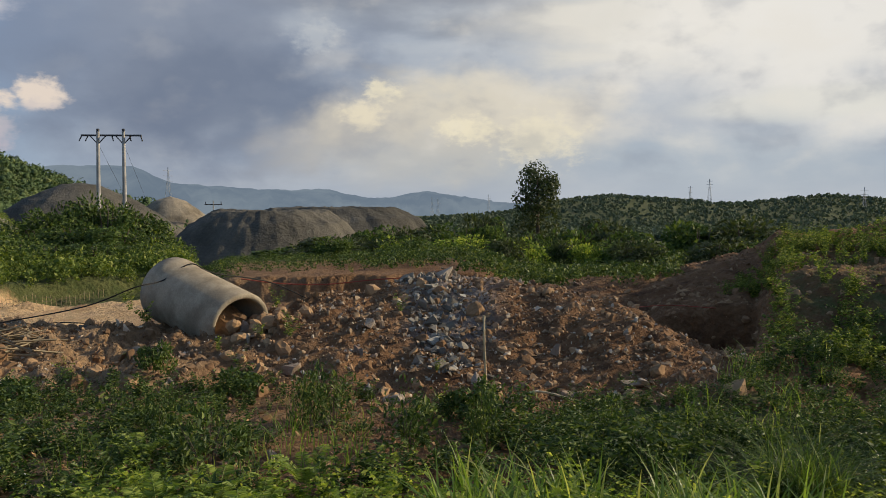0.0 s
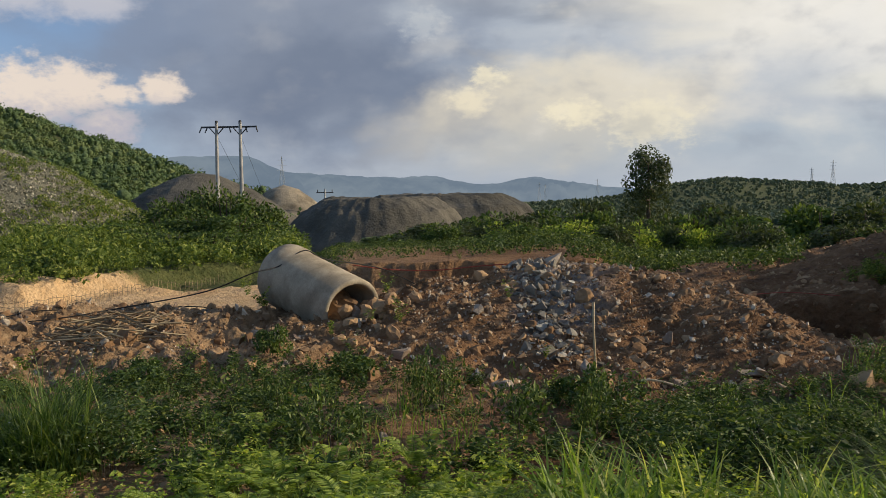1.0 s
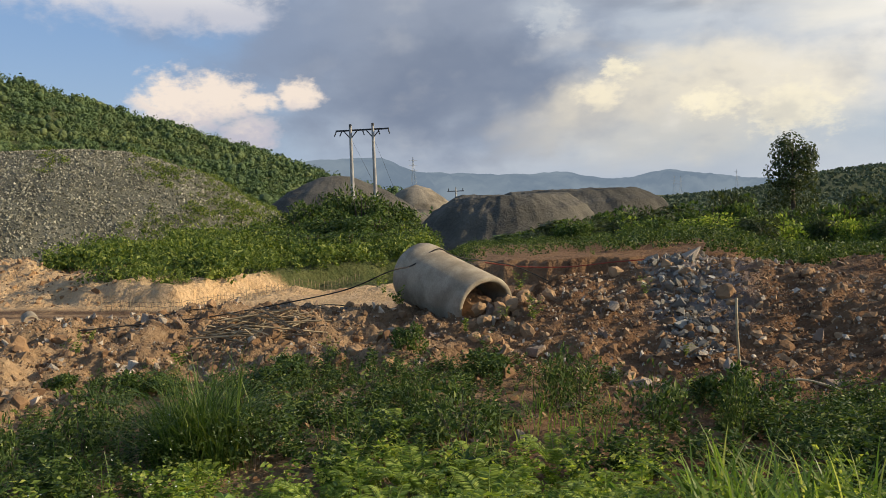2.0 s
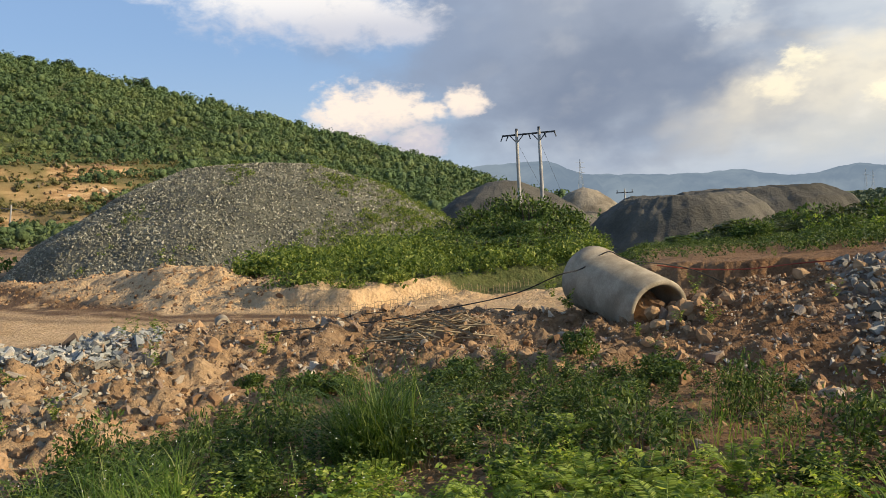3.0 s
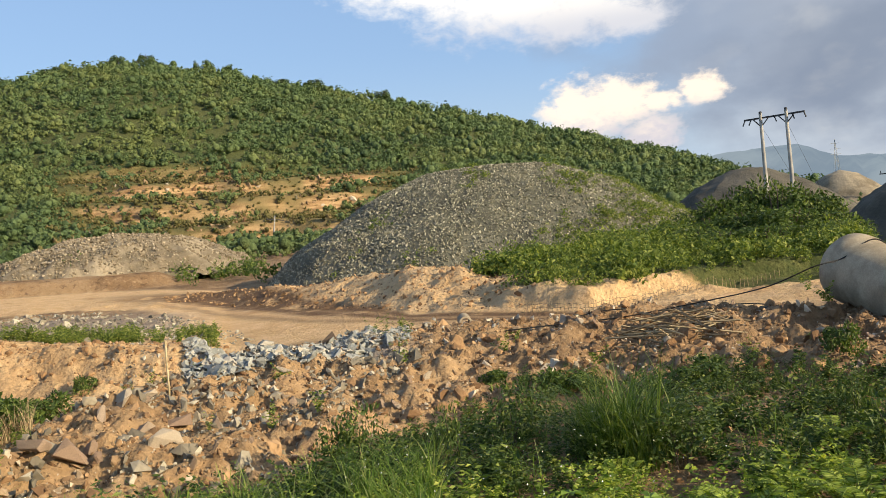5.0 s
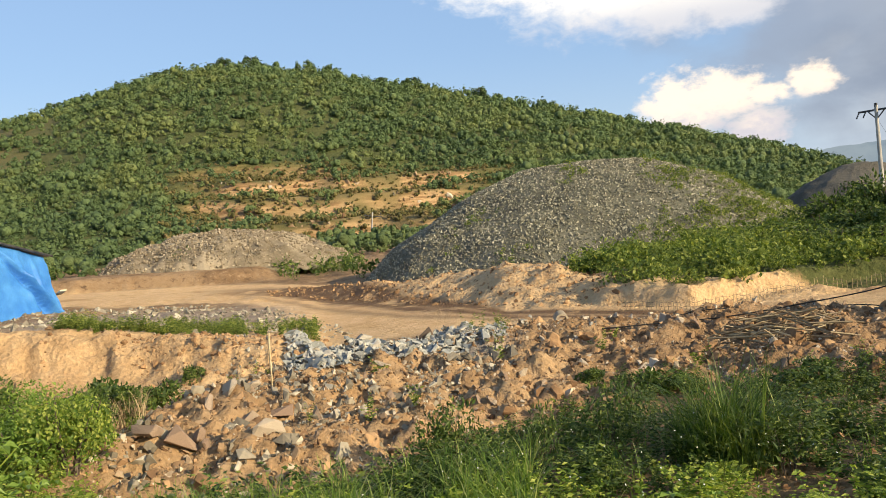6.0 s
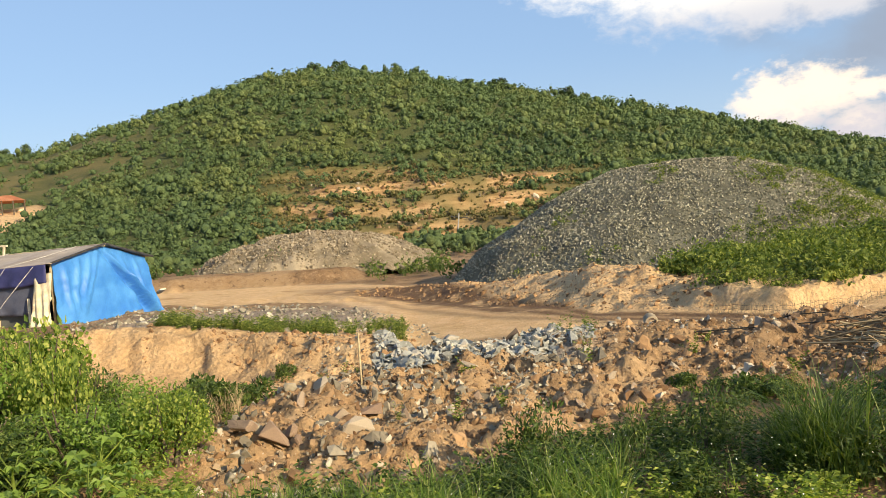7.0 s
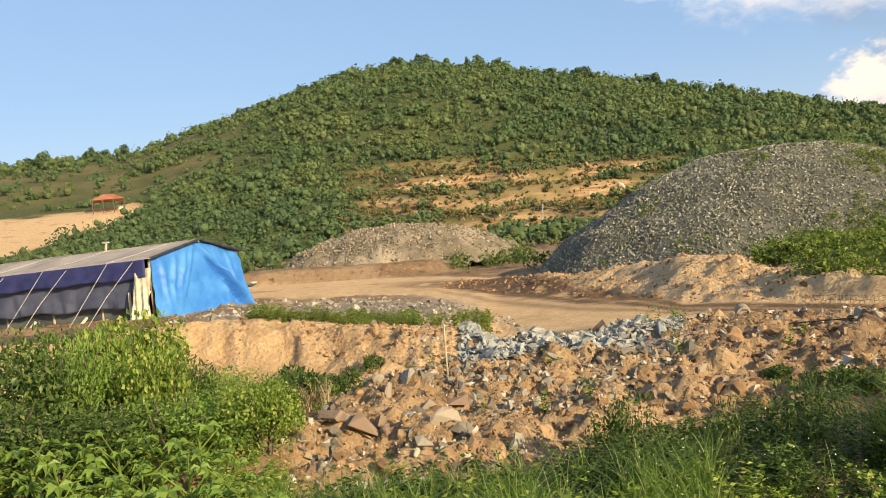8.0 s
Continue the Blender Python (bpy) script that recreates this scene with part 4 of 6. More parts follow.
# Proud black discs; the shade inside the lifting holes is put in their colour.
for d in (0.2, length - 0.32):
    bm = bmesh.new()
    bmesh.ops.create_cone(bm, cap_ends=True, segments=12, radius1=0.035, radius2=0.028, depth=0.02)
    bmesh.ops.rotate(bm, verts=bm.verts, matrix=Matrix.Rotation(radians(90), 3, "X"))
    rad = 0.566 if d < 0.3 else 0.526
    ang = radians(208)
    bmesh.ops.rotate(bm, verts=bm.verts, matrix=Matrix.Rotation(ang - radians(90), 3, "X"))
    bmesh.ops.translate(bm, verts=bm.verts, vec=(d, rad * math.cos(ang), rad * math.sin(ang)))
    part("lifting_hole", bm, M_BLACK, pipe, "black disc with the shade of a lifting hole painted in")

# lumps of earth spilt before the mouth
rng = np.random.default_rng(19)
spill = np.array(front)[None] + rng.normal(0, 1, (26, 3)) * np.array([0.38, 0.28, 0]) + np.array([0.42, -0.12, 0])
spill[:, 2] = heights(spill[:, 0], spill[:, 1]) + rng.uniform(0.02, 0.16, 26)
tagged(raw("spilt_earth", *strew(CLODS, spill, power(rng, 26, 0.06, 0.18, 2.0), rng), M_CLOD), "dark brown lumps of earth spilt from the pipe", "earth", kind="stuff")


def wire(name, pts, rad, mat, label, category, sides=6, steps=10):
    """A thin line through the given places, rounded between them."""
    pts = [np.asarray(p, float) for p in pts]
    line = []
    for k in range(len(pts) - 1):
        p0, p1, p2, p3 = pts[max(k - 1, 0)], pts[k], pts[k + 1], pts[min(k + 2, len(pts) - 1)]
        for s in np.arange(steps) / steps:
            line.append(0.5 * (2 * p1 + (p2 - p0) * s + (2 * p0 - 5 * p1 + 4 * p2 - p3) * s * s + (3 * p1 - p0 - 3 * p2 + p3) * s ** 3))
    line.append(pts[-1])
    return tagged(raw(name, *tube(line, rad, sides), mat, smooth=True), label, category)


def on_ground(az, r, lift=0.03):
    p = spot(az, r)
    p[2] = height(p[0], p[1]) + lift
    return p


mid_top = np.array(rear) + (np.array(front) - np.array(rear)) * 0.28
wire("cable", [on_ground(40, 14.2), on_ground(36, 14.3), aim(32, -7.05, 14.2), aim(27.8, -6.55, 14.1), aim(23.1, -5.8, 13.95), aim(20.1, -4.7, 13.75),
               mid_top + np.array([-0.32, -0.32, 0.33]), mid_top + np.array([0.02, 0.02, 0.57]), mid_top + np.array([0.32, 0.30, 0.40]), aim(11.5, -4.6, 15.5), on_ground(7, 15.8), on_ground(3, 16.2)],
     0.011, M_BLACK, "black cable slung over the concrete pipe", "cable")
wire("cable", [on_ground(44, 14.6), on_ground(38, 14.8), on_ground(33, 14.9), on_ground(28, 15.0), on_ground(24, 15.2), on_ground(20.4, 15.4)], 0.010, M_BLACK, "black cable lying along the roadside rubble", "cable")
wire("tape", [aim(13.5, -4.3, 17), aim(11, -4.65, 17), aim(8, -4.75, 17), aim(5, -4.5, 16.6), aim(2.8, -4.35, 16.2)], 0.012, M_RED, "faded red barrier tape stretched behind the bank", "tape")
wire("tape", [aim(-9, -5.6, 15.0), aim(-12, -6.2, 15.2), aim(-15, -6.0, 15.6), aim(-18, -6.1, 15.6)], 0.008, M_RED, "faded red barrier tape above the dug hollow", "tape")


def stake(az, el_top, el_base, label, lean=0.0):
    p = land(az, el_base)
    r = math.hypot(p[0], p[1])
    top = EYE_Z + r * math.tan(radians(el_top))
    pts = [(p[0] + lean * s + 0.004 * math.sin(s * 7), p[1], p[2] - 0.1 + (top - p[2] + 0.1) * s) for s in np.linspace(0, 1, 13)]
    rad = [0.013 + (0.003 if k % 3 == 0 else 0) for k in range(13)]
    tagged(raw("stake", *tube(pts, rad, 8), M_BAMBOO, smooth=True), label, "stake")


stake(-2.95, -6.9, -12.0, "thin bamboo stake upright in the rubble bank", -0.03)
stake(62.5, -5.35, -8.95, "thin bamboo stake before the dug earth face", 0.05)
wire("cane", [on_ground(-4.2, 9.5, 0.06), on_ground(-6.5, 9.6, 0.08), on_ground(-9, 9.6, 0.07)], 0.014, M_BAMBOO, "yellow bamboo cane lying at the foot of the bank", "cane")

# low picket fence along the scarp
fence = thing("picket_fence", Matrix.Identity(4), "low fence of thin brown sticks along the road", "fence")
picket_mesh = None
fence_at = [on_ground(22 + 0.27 * k, float(np.interp(22 + 0.27 * k, [20, 25, 34, 40], [22.5, 21.0, 18.3, 19.6])), 0.0) for k in range(62)]
for k, p in enumerate(fence_at):
    if picket_mesh is None:
        ob = raw("picket", *tube([(0, 0, -0.1), (0.004, 0, 0.11), (0, 0.004, 0.22)], [0.007, 0.006, 0.005], 5), M_DRY, fence)
        picket_mesh = ob.data
    else:
        ob = new("picket", picket_mesh)
        ob.parent = fence
    ob.matrix_basis = pose(p[0], p[1], p[2], 7 * math.sin(k * 2.1), 7 * math.sin(k * 3.7), 40 * k)
for h in (0.08, 0.17):
    raw("rail", *tube([q + np.array([0, 0, h + 0.015 * math.sin(k * 1.7)]) for k, q in enumerate(fence_at)], 0.004, 5), M_BARK, fence)

# dry brushwood
sticks = []
rng = np.random.default_rng(31)
for k in range(75):
    c = on_ground(rng.uniform(26.5, 31.5), rng.uniform(12.3, 13.6), rng.uniform(0.02, 0.22))
    d = np.array([math.cos(k * 0.35), math.sin(k * 0.21) * 0.5, rng.uniform(-0.12, 0.2)]) * rng.uniform(0.3, 0.75)
    bend = rng.normal(0, 0.06, 3)
    sticks.append(tube([c - d, c + bend, c + d * 0.6 + bend * 1.5, c + d], [0.014, 0.012, 0.008, 0.004], 4))
tagged(raw("brushwood", *join(sticks), M_DRY), "tangle of dry cut branches on the bank", "brushwood", kind="stuff")

# short concrete ring beside the road
p = on_ground(42.6, 17.6, 0.0)
ring = thing("concrete_ring", pose(p[0], p[1], p[2] + 0.10, 12, 0, 42 + 10) @ Matrix.Scale(0.8, 4), "small grey concrete pipe ring lying beside the dirt road", "pipe")
prof = [(-0.16, 0.13), (-0.16, 0.175), (0.16, 0.175), (0.16, 0.13)]
V = [(rr * math.cos(2 * math.pi * s / 28), d, rr * math.sin(2 * math.pi * s / 28)) for d, rr in prof for s in range(28)]
F = [(q * 28 + s, q * 28 + (s + 1) % 28, ((q + 1) % 4) * 28 + (s + 1) % 28, ((q + 1) % 4) * 28 + s) for q in range(4) for s in range(28)]
raw("ring_wall", V, F, M_CONCRETE, ring, smooth=False)

# ---- power poles ----
def bar(a, b, w, h):
    """Square bar from a to b."""
    a, b = Vector(a), Vector(b)
    bm = bmesh.new()
    bmesh.ops.create_cube(bm, size=1)
    bmesh.ops.scale(bm, vec=((b - a).length, w, h), verts=bm.verts)
    bmesh.ops.bevel(bm, geom=bm.edges[:], offset=min(w, h) * 0.15, segments=1, affect="EDGES")
    bm.transform(Matrix.Translation((a + b) / 2) @ (b - a).to_track_quat("X", "Z").to_matrix().to_4x4())
    return bm


RP = 66.0
pa, pb = spot(22.15, RP), spot(20.65, RP - 0.6)
za = min(height(pa[0], pa[1]), height(pb[0], pb[1])) - 0.2
mid = (pa + pb) / 2
span = float(np.linalg.norm(pb - pa))
turn_p = math.degrees(math.atan2(pb[1] - pa[1], pb[0] - pa[0]))
pylon = thing("power_pole_pair", pose(mid[0], mid[1], za, 0, 0, turn_p), "twin grey concrete power poles with one steel crossarm", "power pole")
top_z = EYE_Z + RP * math.tan(radians(5.15)) - za
for sx in (-1, 1):
    mast = raw("pole", *tube([(sx * span / 2 + 0.10 * (1 - q) * sx * 0.3, 0, top_z * q) for q in np.linspace(0, 1, 12)], np.linspace(0.19, 0.11, 12), 12), M_POLE, pylon, smooth=True)
    for dx in (-0.55, 0.55):
        part("brace", bar((sx * span / 2 + dx, 0, top_z - 0.35), (sx * span / 2, 0, top_z - 0.95), 0.07, 0.07), M_STEEL, mast)
    part("pole_cap", bar((sx * span / 2 - 0.09, 0, top_z + 0.02), (sx * span / 2 + 0.09, 0, top_z + 0.02), 0.2, 0.3), M_STEEL, mast)
arm = part("crossarm", bar((-span / 2 - 1.25, 0.12, top_z - 0.3), (span / 2 + 1.25, 0.12, top_z - 0.3), 0.1, 0.13), M_STEEL, pylon)
for x in (-span / 2 - 1.2, -span / 2 - 0.75, 0.05, span / 2 + 0.4, span / 2 + 1.2):
    raw("insulator", *tube([(x + 0.15 * (1 if x > 0 else -1) * q, 0.1 - 0.1 * q, top_z - 0.35 - 0.38 * q) for q in np.linspace(0, 1, 7)], [0.03, 0.06, 0.03, 0.06, 0.03, 0.06, 0.02], 8), M_STEEL, arm)
for sx, ex in ((-1, 1.7), (1, 2.5)):
    raw("guy_wire", *tube([(sx * span / 2 + (ex - sx * span / 2) * q * 0.8, 6.5 * q, top_z - 0.9 - (top_z - 1.2) * q) for q in np.linspace(0, 1, 5)], 0.009, 5), M_STEEL, pylon)


def small_pole(az, r, el0, el1, label, lean=0.0):
    p = spot(az, r)
    z0, z1 = EYE_Z + r * math.tan(radians(el0)) - 1.2, EYE_Z + r * math.tan(radians(el1))
    e = thing("utility_pole", pose(p[0], p[1], z0, 0, 0, az), label, "power pole")
    h = z1 - z0
    raw("pole", *tube([(lean * q, 0, h * q) for q in np.linspace(0, 1, 6)], np.linspace(0.11, 0.08, 6), 8), M_POLE, e, smooth=True)
    arm_ = part("crossarm", bar((lean - 1.1, 0.1, h - 0.5 + lean * 0.3), (lean + 1.1, 0.1, h - 0.5 - lean * 0.3), 0.12, 0.12), M_STEEL, e)
    for x in (-0.95, 0, 0.95):
        part("insulator", bar((lean + x, 0.1, h - 0.45), (lean + x, 0.1, h - 0.12), 0.1, 0.1), M_STEEL, arm_)


small_pole(15.2, 112, 0.1, 0.85, "short power pole behind the gravel heaps")
small_pole(54.7, 106, 0.3, 1.95, "leaning power pole at the foot of the quarry", 0.6)


def tower(az, r, el0, el1):
    p = spot(az, r)
    z0, z1 = EYE_Z + r * math.tan(radians(el0)), EYE_Z + r * math.tan(radians(el1))
    h = z1 - z0
    e = thing("transmission_tower", pose(p[0], p[1], z0, 0, 0, az + 20), "distant steel lattice transmission tower", "tower", "transmission towers")
    w = h * 0.09
    for sx in (-1, 1):
        for sy in (-1, 1):
            raw("leg", *tube([(sx * w, sy * w, -3), (sx * w * 0.3, sy * w * 0.3, h * 0.6), (sx * 0.1, sy * 0.1, h)], [0.16, 0.13, 0.1], 4), M_TOWER, e)
    for q in (0.62, 0.76, 0.9):
        part("arm", bar((-h * 0.13, 0, h * q), (h * 0.13, 0, h * q), 0.22, 0.22), M_TOWER, e)
    for q in (0.1, 0.25, 0.4):
        ww = w * (1 - q * 1.15)
        part("brace", bar((-ww, -ww, h * q), (ww * 0.8, -ww * 0.8, h * (q + 0.14)), 0.12, 0.12), M_TOWER, e)
        part("brace", bar((ww, -ww, h * q), (-ww * 0.8, -ww * 0.8, h * (q + 0.14)), 0.12, 0.12), M_TOWER, e)


for a, r, e0, e1 in ((-16.3, 880, 0.7, 1.8), (-17.5, 860, 0.7, 2.25), (-26.5, 700, -0.2, 1.6), (0.75, 1500, -0.4, 1.15), (0.35, 1560, -0.4, 1.05), (-3.1, 1500, 0.2, 1.3), (18.0, 700, 0.6, 3.0)):
    tower(a, r, e0, e1)

# ---- tent ----
TW, TL, TG, TE, TR = 5.0, 11.0, 0.5, 2.95, 3.48
gable = spot(77.8, 33.0)
run = np.array([-6.2, -4.9, 0]) / math.hypot(6.2, 4.9)
tent = thing("tent", pose(gable[0], gable[1], 0, 0, 0, math.degrees(math.atan2(run[1], run[0]))), "long site tent, blue tarpaulin end, navy side and grey canvas roof", "tent")
# its own x runs back along the ridge, y to the far side (positive: away from the road to the camera's left side)


def sheet(name, corner, along, down, nu, nv, fold, mat, label, thick=0.012, sag=None):
    """Cloth between a corner and two edges, with folds pushed out along its normal."""
    c, a, d = (np.asarray(q, float) for q in (corner, along, down))
    nrm = np.cross(a, d)
    nrm /= np.linalg.norm(nrm)
    u, v = np.meshgrid(np.linspace(0, 1, nu), np.linspace(0, 1, nv), indexing="ij")
    P_ = c + u[..., None] * a + v[..., None] * d + fold(u, v)[..., None] * nrm
    if sag is not None:
        P_ = P_ + sag(u, v)[..., None] * np.array([0, 0, 1.0])
    P2 = P_ - nrm * thick
    n_ = nu * nv
    i, j = np.meshgrid(np.arange(nu - 1), np.arange(nv - 1), indexing="ij")
    q = np.stack([i * nv + j, i * nv + j + 1, (i + 1) * nv + j + 1, (i + 1) * nv + j], -1).reshape(-1, 4)
    edge = [k * nv for k in range(nu)] + [(nu - 1) * nv + k for k in range(1, nv)] + [k * nv + nv - 1 for k in range(nu - 2, -1, -1)] + [k for k in range(nv - 2, 0, -1)]
    e = np.array(edge)
    rim = np.stack([e, np.roll(e, -1), np.roll(e, -1) + n_, e + n_], -1)
    ob = raw(name, np.concatenate([P_.reshape(-1, 3), P2.reshape(-1, 3)]), np.concatenate([q, q[:, ::-1] + n_, rim]), mat, tent, smooth=True)
    return tagged(ob, label)


# which side is turned to the road
yv = np.array([-run[1], run[0]])
near = 1.0 if np.dot(yv, -gable[:2]) > 0 else -1.0
H = TW / 2
sheet("roof_near", (-0.25, 0, TR), (TL, 0, 0), (0, near * (H + 0.2), TE - TR - 0.04), 60, 14, lambda u, v: 0.02 * fbm(u * 14, v * 3, 3, 1), M_CANVAS, "faded grey canvas", 0.02,
      lambda u, v: -0.07 * np.sin(u * np.pi * 5) ** 2 * np.sin(v * np.pi))
sheet("roof_far", (-0.25, 0, TR), (TL, 0, 0), (0, -near * (H + 0.2), TE - TR - 0.04), 40, 8, lambda u, v: 0.02 * fbm(u * 14, v * 3, 3, 2), M_CANVAS, "faded grey canvas", 0.02)
sheet("valance", (0.0, near * (H + 0.22), TE - 0.05), (TL - 0.4, 0, 0), (0, near * 0.05, -0.62), 90, 10, lambda u, v: 0.05 * v * np.sin(u * 70 + 4 * fbm(u * 9, v, 3, 4)) + 0.02 * fbm(u * 30, v * 3, 3, 3), M_NAVY, "navy blue tarpaulin strip", 0.01,
      lambda u, v: -0.06 * v * np.sin(u * np.pi * 4) ** 2)
sheet("side_sheet", (0.12, near * (H + 0.1), TE - 0.55), (TL - 0.6, 0, 0), (0, near * 0.06, -1.05), 100, 14, lambda u, v: 0.05 * np.sin(u * 58 + 5 * fbm(u * 7, v * 0.6, 3, 6)) * v + 0.03 * fbm(u * 26, v * 4, 3, 7), M_SLATY, "dark slate blue tarpaulin", 0.01,
      lambda u, v: -0.10 * v * np.sin(u * np.pi * 4) ** 2)
sheet("side_foot", (0.3, near * (H - 0.05), TE - 1.5), (TL - 0.8, 0, 0), (0, 0, -(TE - 1.5 - TG)), 40, 8, lambda u, v: 0.04 * fbm(u * 18, v * 2, 3, 8), material("grey_sheet", two_tone((0.08, 0.09, 0.085), (0.15, 0.16, 0.15), 1.0, 20.0), 0.8, 0.01), "dull grey plastic sheet", 0.01)
sheet("far_side", (0.0, -near * H, TE), (TL - 0.4, 0, 0), (0, 0, TG - TE), 20, 6, lambda u, v: 0.03 * fbm(u * 18, v * 2, 3, 9), M_SLATY, "dark slate blue tarpaulin", 0.01)
sheet("rear_end", (TL - 0.4, -H, TE), (0, TW, 0), (0, 0, TG - TE), 20, 6, lambda u, v: 0.03 * fbm(u * 8, v * 2, 3, 10), M_TARP, "blue tarpaulin", 0.01)


def end_cloth():
    """Blue cloth that closes the gable: hangs from the two roof slopes in long slanting folds."""
    nu, nv = 60, 40
    u, v = np.meshgrid(np.linspace(0, 1, nu), np.linspace(0, 1, nv), indexing="ij")
    yy = (u * 2 - 1) * (H - 0.05) * near * -1.0   # u=0: near side
    top_ = TR - 0.04 - (TR - TE) * np.abs(u * 2 - 1)
    foot = TG + 0.02 + 0.12 * fbm(u * 5, u * 0, 3, 12)
    z_ = top_ + (foot - top_) * v
    spread = 1 + 0.10 * v
    out_ = -0.05 - 0.55 * v ** 1.5 * (0.55 + 0.45 * u)
    crease = u - (0.45 + 0.38 * v + 0.10 * np.sin(v * 2.5))
    out_ = out_ + 0.38 * np.exp(-(crease / 0.022) ** 2) * np.clip(v * 3, 0, 1) - 0.42 * np.exp(-((crease - 0.045) / 0.03) ** 2) * np.clip(v * 2, 0, 1)
    for k, (a, b) in enumerate(((0.10, 0.05), (0.22, -0.1), (0.33, -0.22), (0.40, -0.3), (0.7, 0.1), (0.85, 0.05))):
        out_ = out_ - 0.13 * np.exp(-((u - a - b * (v - 0.2)) / 0.02) ** 2) * np.sin(np.clip(v * 1.2, 0, 1) * np.pi)
    out_ = out_ + 0.10 * fbm(u * 6, v * 4, 4, 13)
    P_ = np.stack([out_, yy * spread, z_], -1)
    P2 = P_ + np.array([0.012, 0, 0])
    n_ = nu * nv
    i, j = np.meshgrid(np.arange(nu - 1), np.arange(nv - 1), indexing="ij")
    q = np.stack([i * nv + j, i * nv + j + 1, (i + 1) * nv + j + 1, (i + 1) * nv + j], -1).reshape(-1, 4)
    tagged(raw("end_cloth", np.concatenate([P_.reshape(-1, 3), P2.reshape(-1, 3)]), np.concatenate([q, q[:, ::-1] + n_]), M_TARP, tent, smooth=True), "bright blue tarpaulin with slanting folds")


end_cloth()
for sy in (-1, 1):
    part("post", bar((0.05, sy * (H - 0.06), TG - 0.2), (0.05, sy * (H - 0.06), TE), 0.09, 0.09), M_CREAM if sy != near else M_BAMBOO, tent)
    part("rafter", bar((-0.22, sy * (H + 0.2), TE - 0.03), (-0.22, 0, TR + 0.01), 0.07, 0.07), M_STEEL, tent)
for x in (2.4, 4.8, 7.2, 9.6):
    part("post", bar((x, near * (H - 0.06), TG - 0.2), (x, near * (H - 0.06), TE), 0.08, 0.08), M_BAMBOO, tent)
part("ridge_pole", bar((-0.2, 0, TR - 0.05), (TL - 0.3, 0, TR - 0.05), 0.09, 0.09), M_BAMBOO, tent)
for x0, x1 in ((0.2, 0.9), (0.55, -0.05)):
    part("prop", bar((x0, near * (H + 0.9), TG - 0.1), (x1, near * (H + 0.15), TG + 1.3), 0.09, 0.09), M_CREAM, tent)
for x in (2.9, 5.4):
    part("prop", bar((x, near * (H + 1.1), TG - 0.1), (x - 0.3, near * (H + 0.5), TG + 0.6), 0.09, 0.09), M_CREAM, tent)
sheet("torn_cloth", (-0.12, near * (H + 0.12), TE - 0.35), (0.62, near * 0.12, 0), (-0.3, near * 0.65, -1.95), 16, 24, lambda u, v: 0.09 * np.sin(u * 16 + v * 5) * v + 0.05 * fbm(u * 5, v * 5, 3, 15), M_CREAM, "torn cream cloth", 0.01)
for x in (0.5, 3.6, 6.8):
    raw("guy_rope", *tube([(x, near * (H + 0.25), TE - 0.1), (x + 0.6, near * (H + 1.0), TE - 1.2), (x + 1.1, near * (H + 1.75), TG + 0.05)], 0.009, 5), M_ROPE, tent)
    raw("guy_rope", *tube([(x + 0.5, 0, TR + 0.03), (x + 0.9, near * H * 0.6, TR - 0.32), (x + 1.1, near * (H + 0.28), TE - 0.02), (x + 1.7, near * (H + 1.75), TG + 0.3)], 0.008, 5), M_ROPE, tent)
part("stove_pipe", bar((4.8, -near * 0.4, TR - 0.2), (4.7, -near * 0.4, TR + 0.35), 0.08, 0.08), M_CREAM, tent)
part("stove_pipe", bar((4.55, -near * 0.4, TR + 0.35), (4.9, -near * 0.4, TR + 0.37), 0.07, 0.07), M_CREAM, tent)
for sy in (1,):
    part("ledge", bar((-0.6, -near * (H + 0.12), TG + 1.1), (-0.1, -near * (H + 0.45), TG + 0.95), 0.25, 0.06), M_CREAM, tent, "loose white board")

# ---- hut on the hillside ----
p = spot(82.6, 187)
hz = float(heights(p[:1], p[1:2])[0])
hut = thing("hut", pose(p[0], p[1], hz, 0, 0, 82.6), "small open hut with a red hipped roof on the hillside", "hut")
bm = bmesh.new()
bmesh.ops.create_cone(bm, cap_ends=True, segments=4, radius1=4.6, radius2=1.2, depth=1.3, matrix=Matrix.Rotation(radians(45), 4, "Z"))
bmesh.ops.translate(bm, verts=bm.verts, vec=(0, 0, 2.9))
part("roof", bm, M_TILE, hut)
for sx in (-3, -1, 1, 3):
    for sy in (-3, 3):
        part("post", bar((sx, sy, -0.6), (sx, sy, 2.35), 0.25, 0.25), M_BARK, hut)
part("back_wall", bar((-3, 3, 0.5), (3, 3, 0.5), 0.15, 1.2), M_CREAM, hut)

# ---- plants ----


def leaves(P_, D_, size, width, r_, fold=0.25):
    """Small folded leaves at P_ pointing along D_: a four-cornered blade each."""
    n_ = len(P_)
    D_ = D_ / (np.linalg.norm(D_, axis=1)[:, None] + 1e-9)
    side = np.cross(D_, r_.normal(size=(n_, 3)))
    side /= np.linalg.norm(side, axis=1)[:, None] + 1e-9
    nrm = np.cross(side, D_)
    s = np.broadcast_to(size, n_)[:, None]
    w = s * width
    mid_ = P_ + D_ * s * 0.45
    V = np.stack([P_, mid_ + side * w * 0.5 + nrm * w * fold, P_ + D_ * s, mid_ - side * w * 0.5 + nrm * w * fold], 1).reshape(-1, 3)
    return V, np.arange(n_ * 4).reshape(-1, 4)


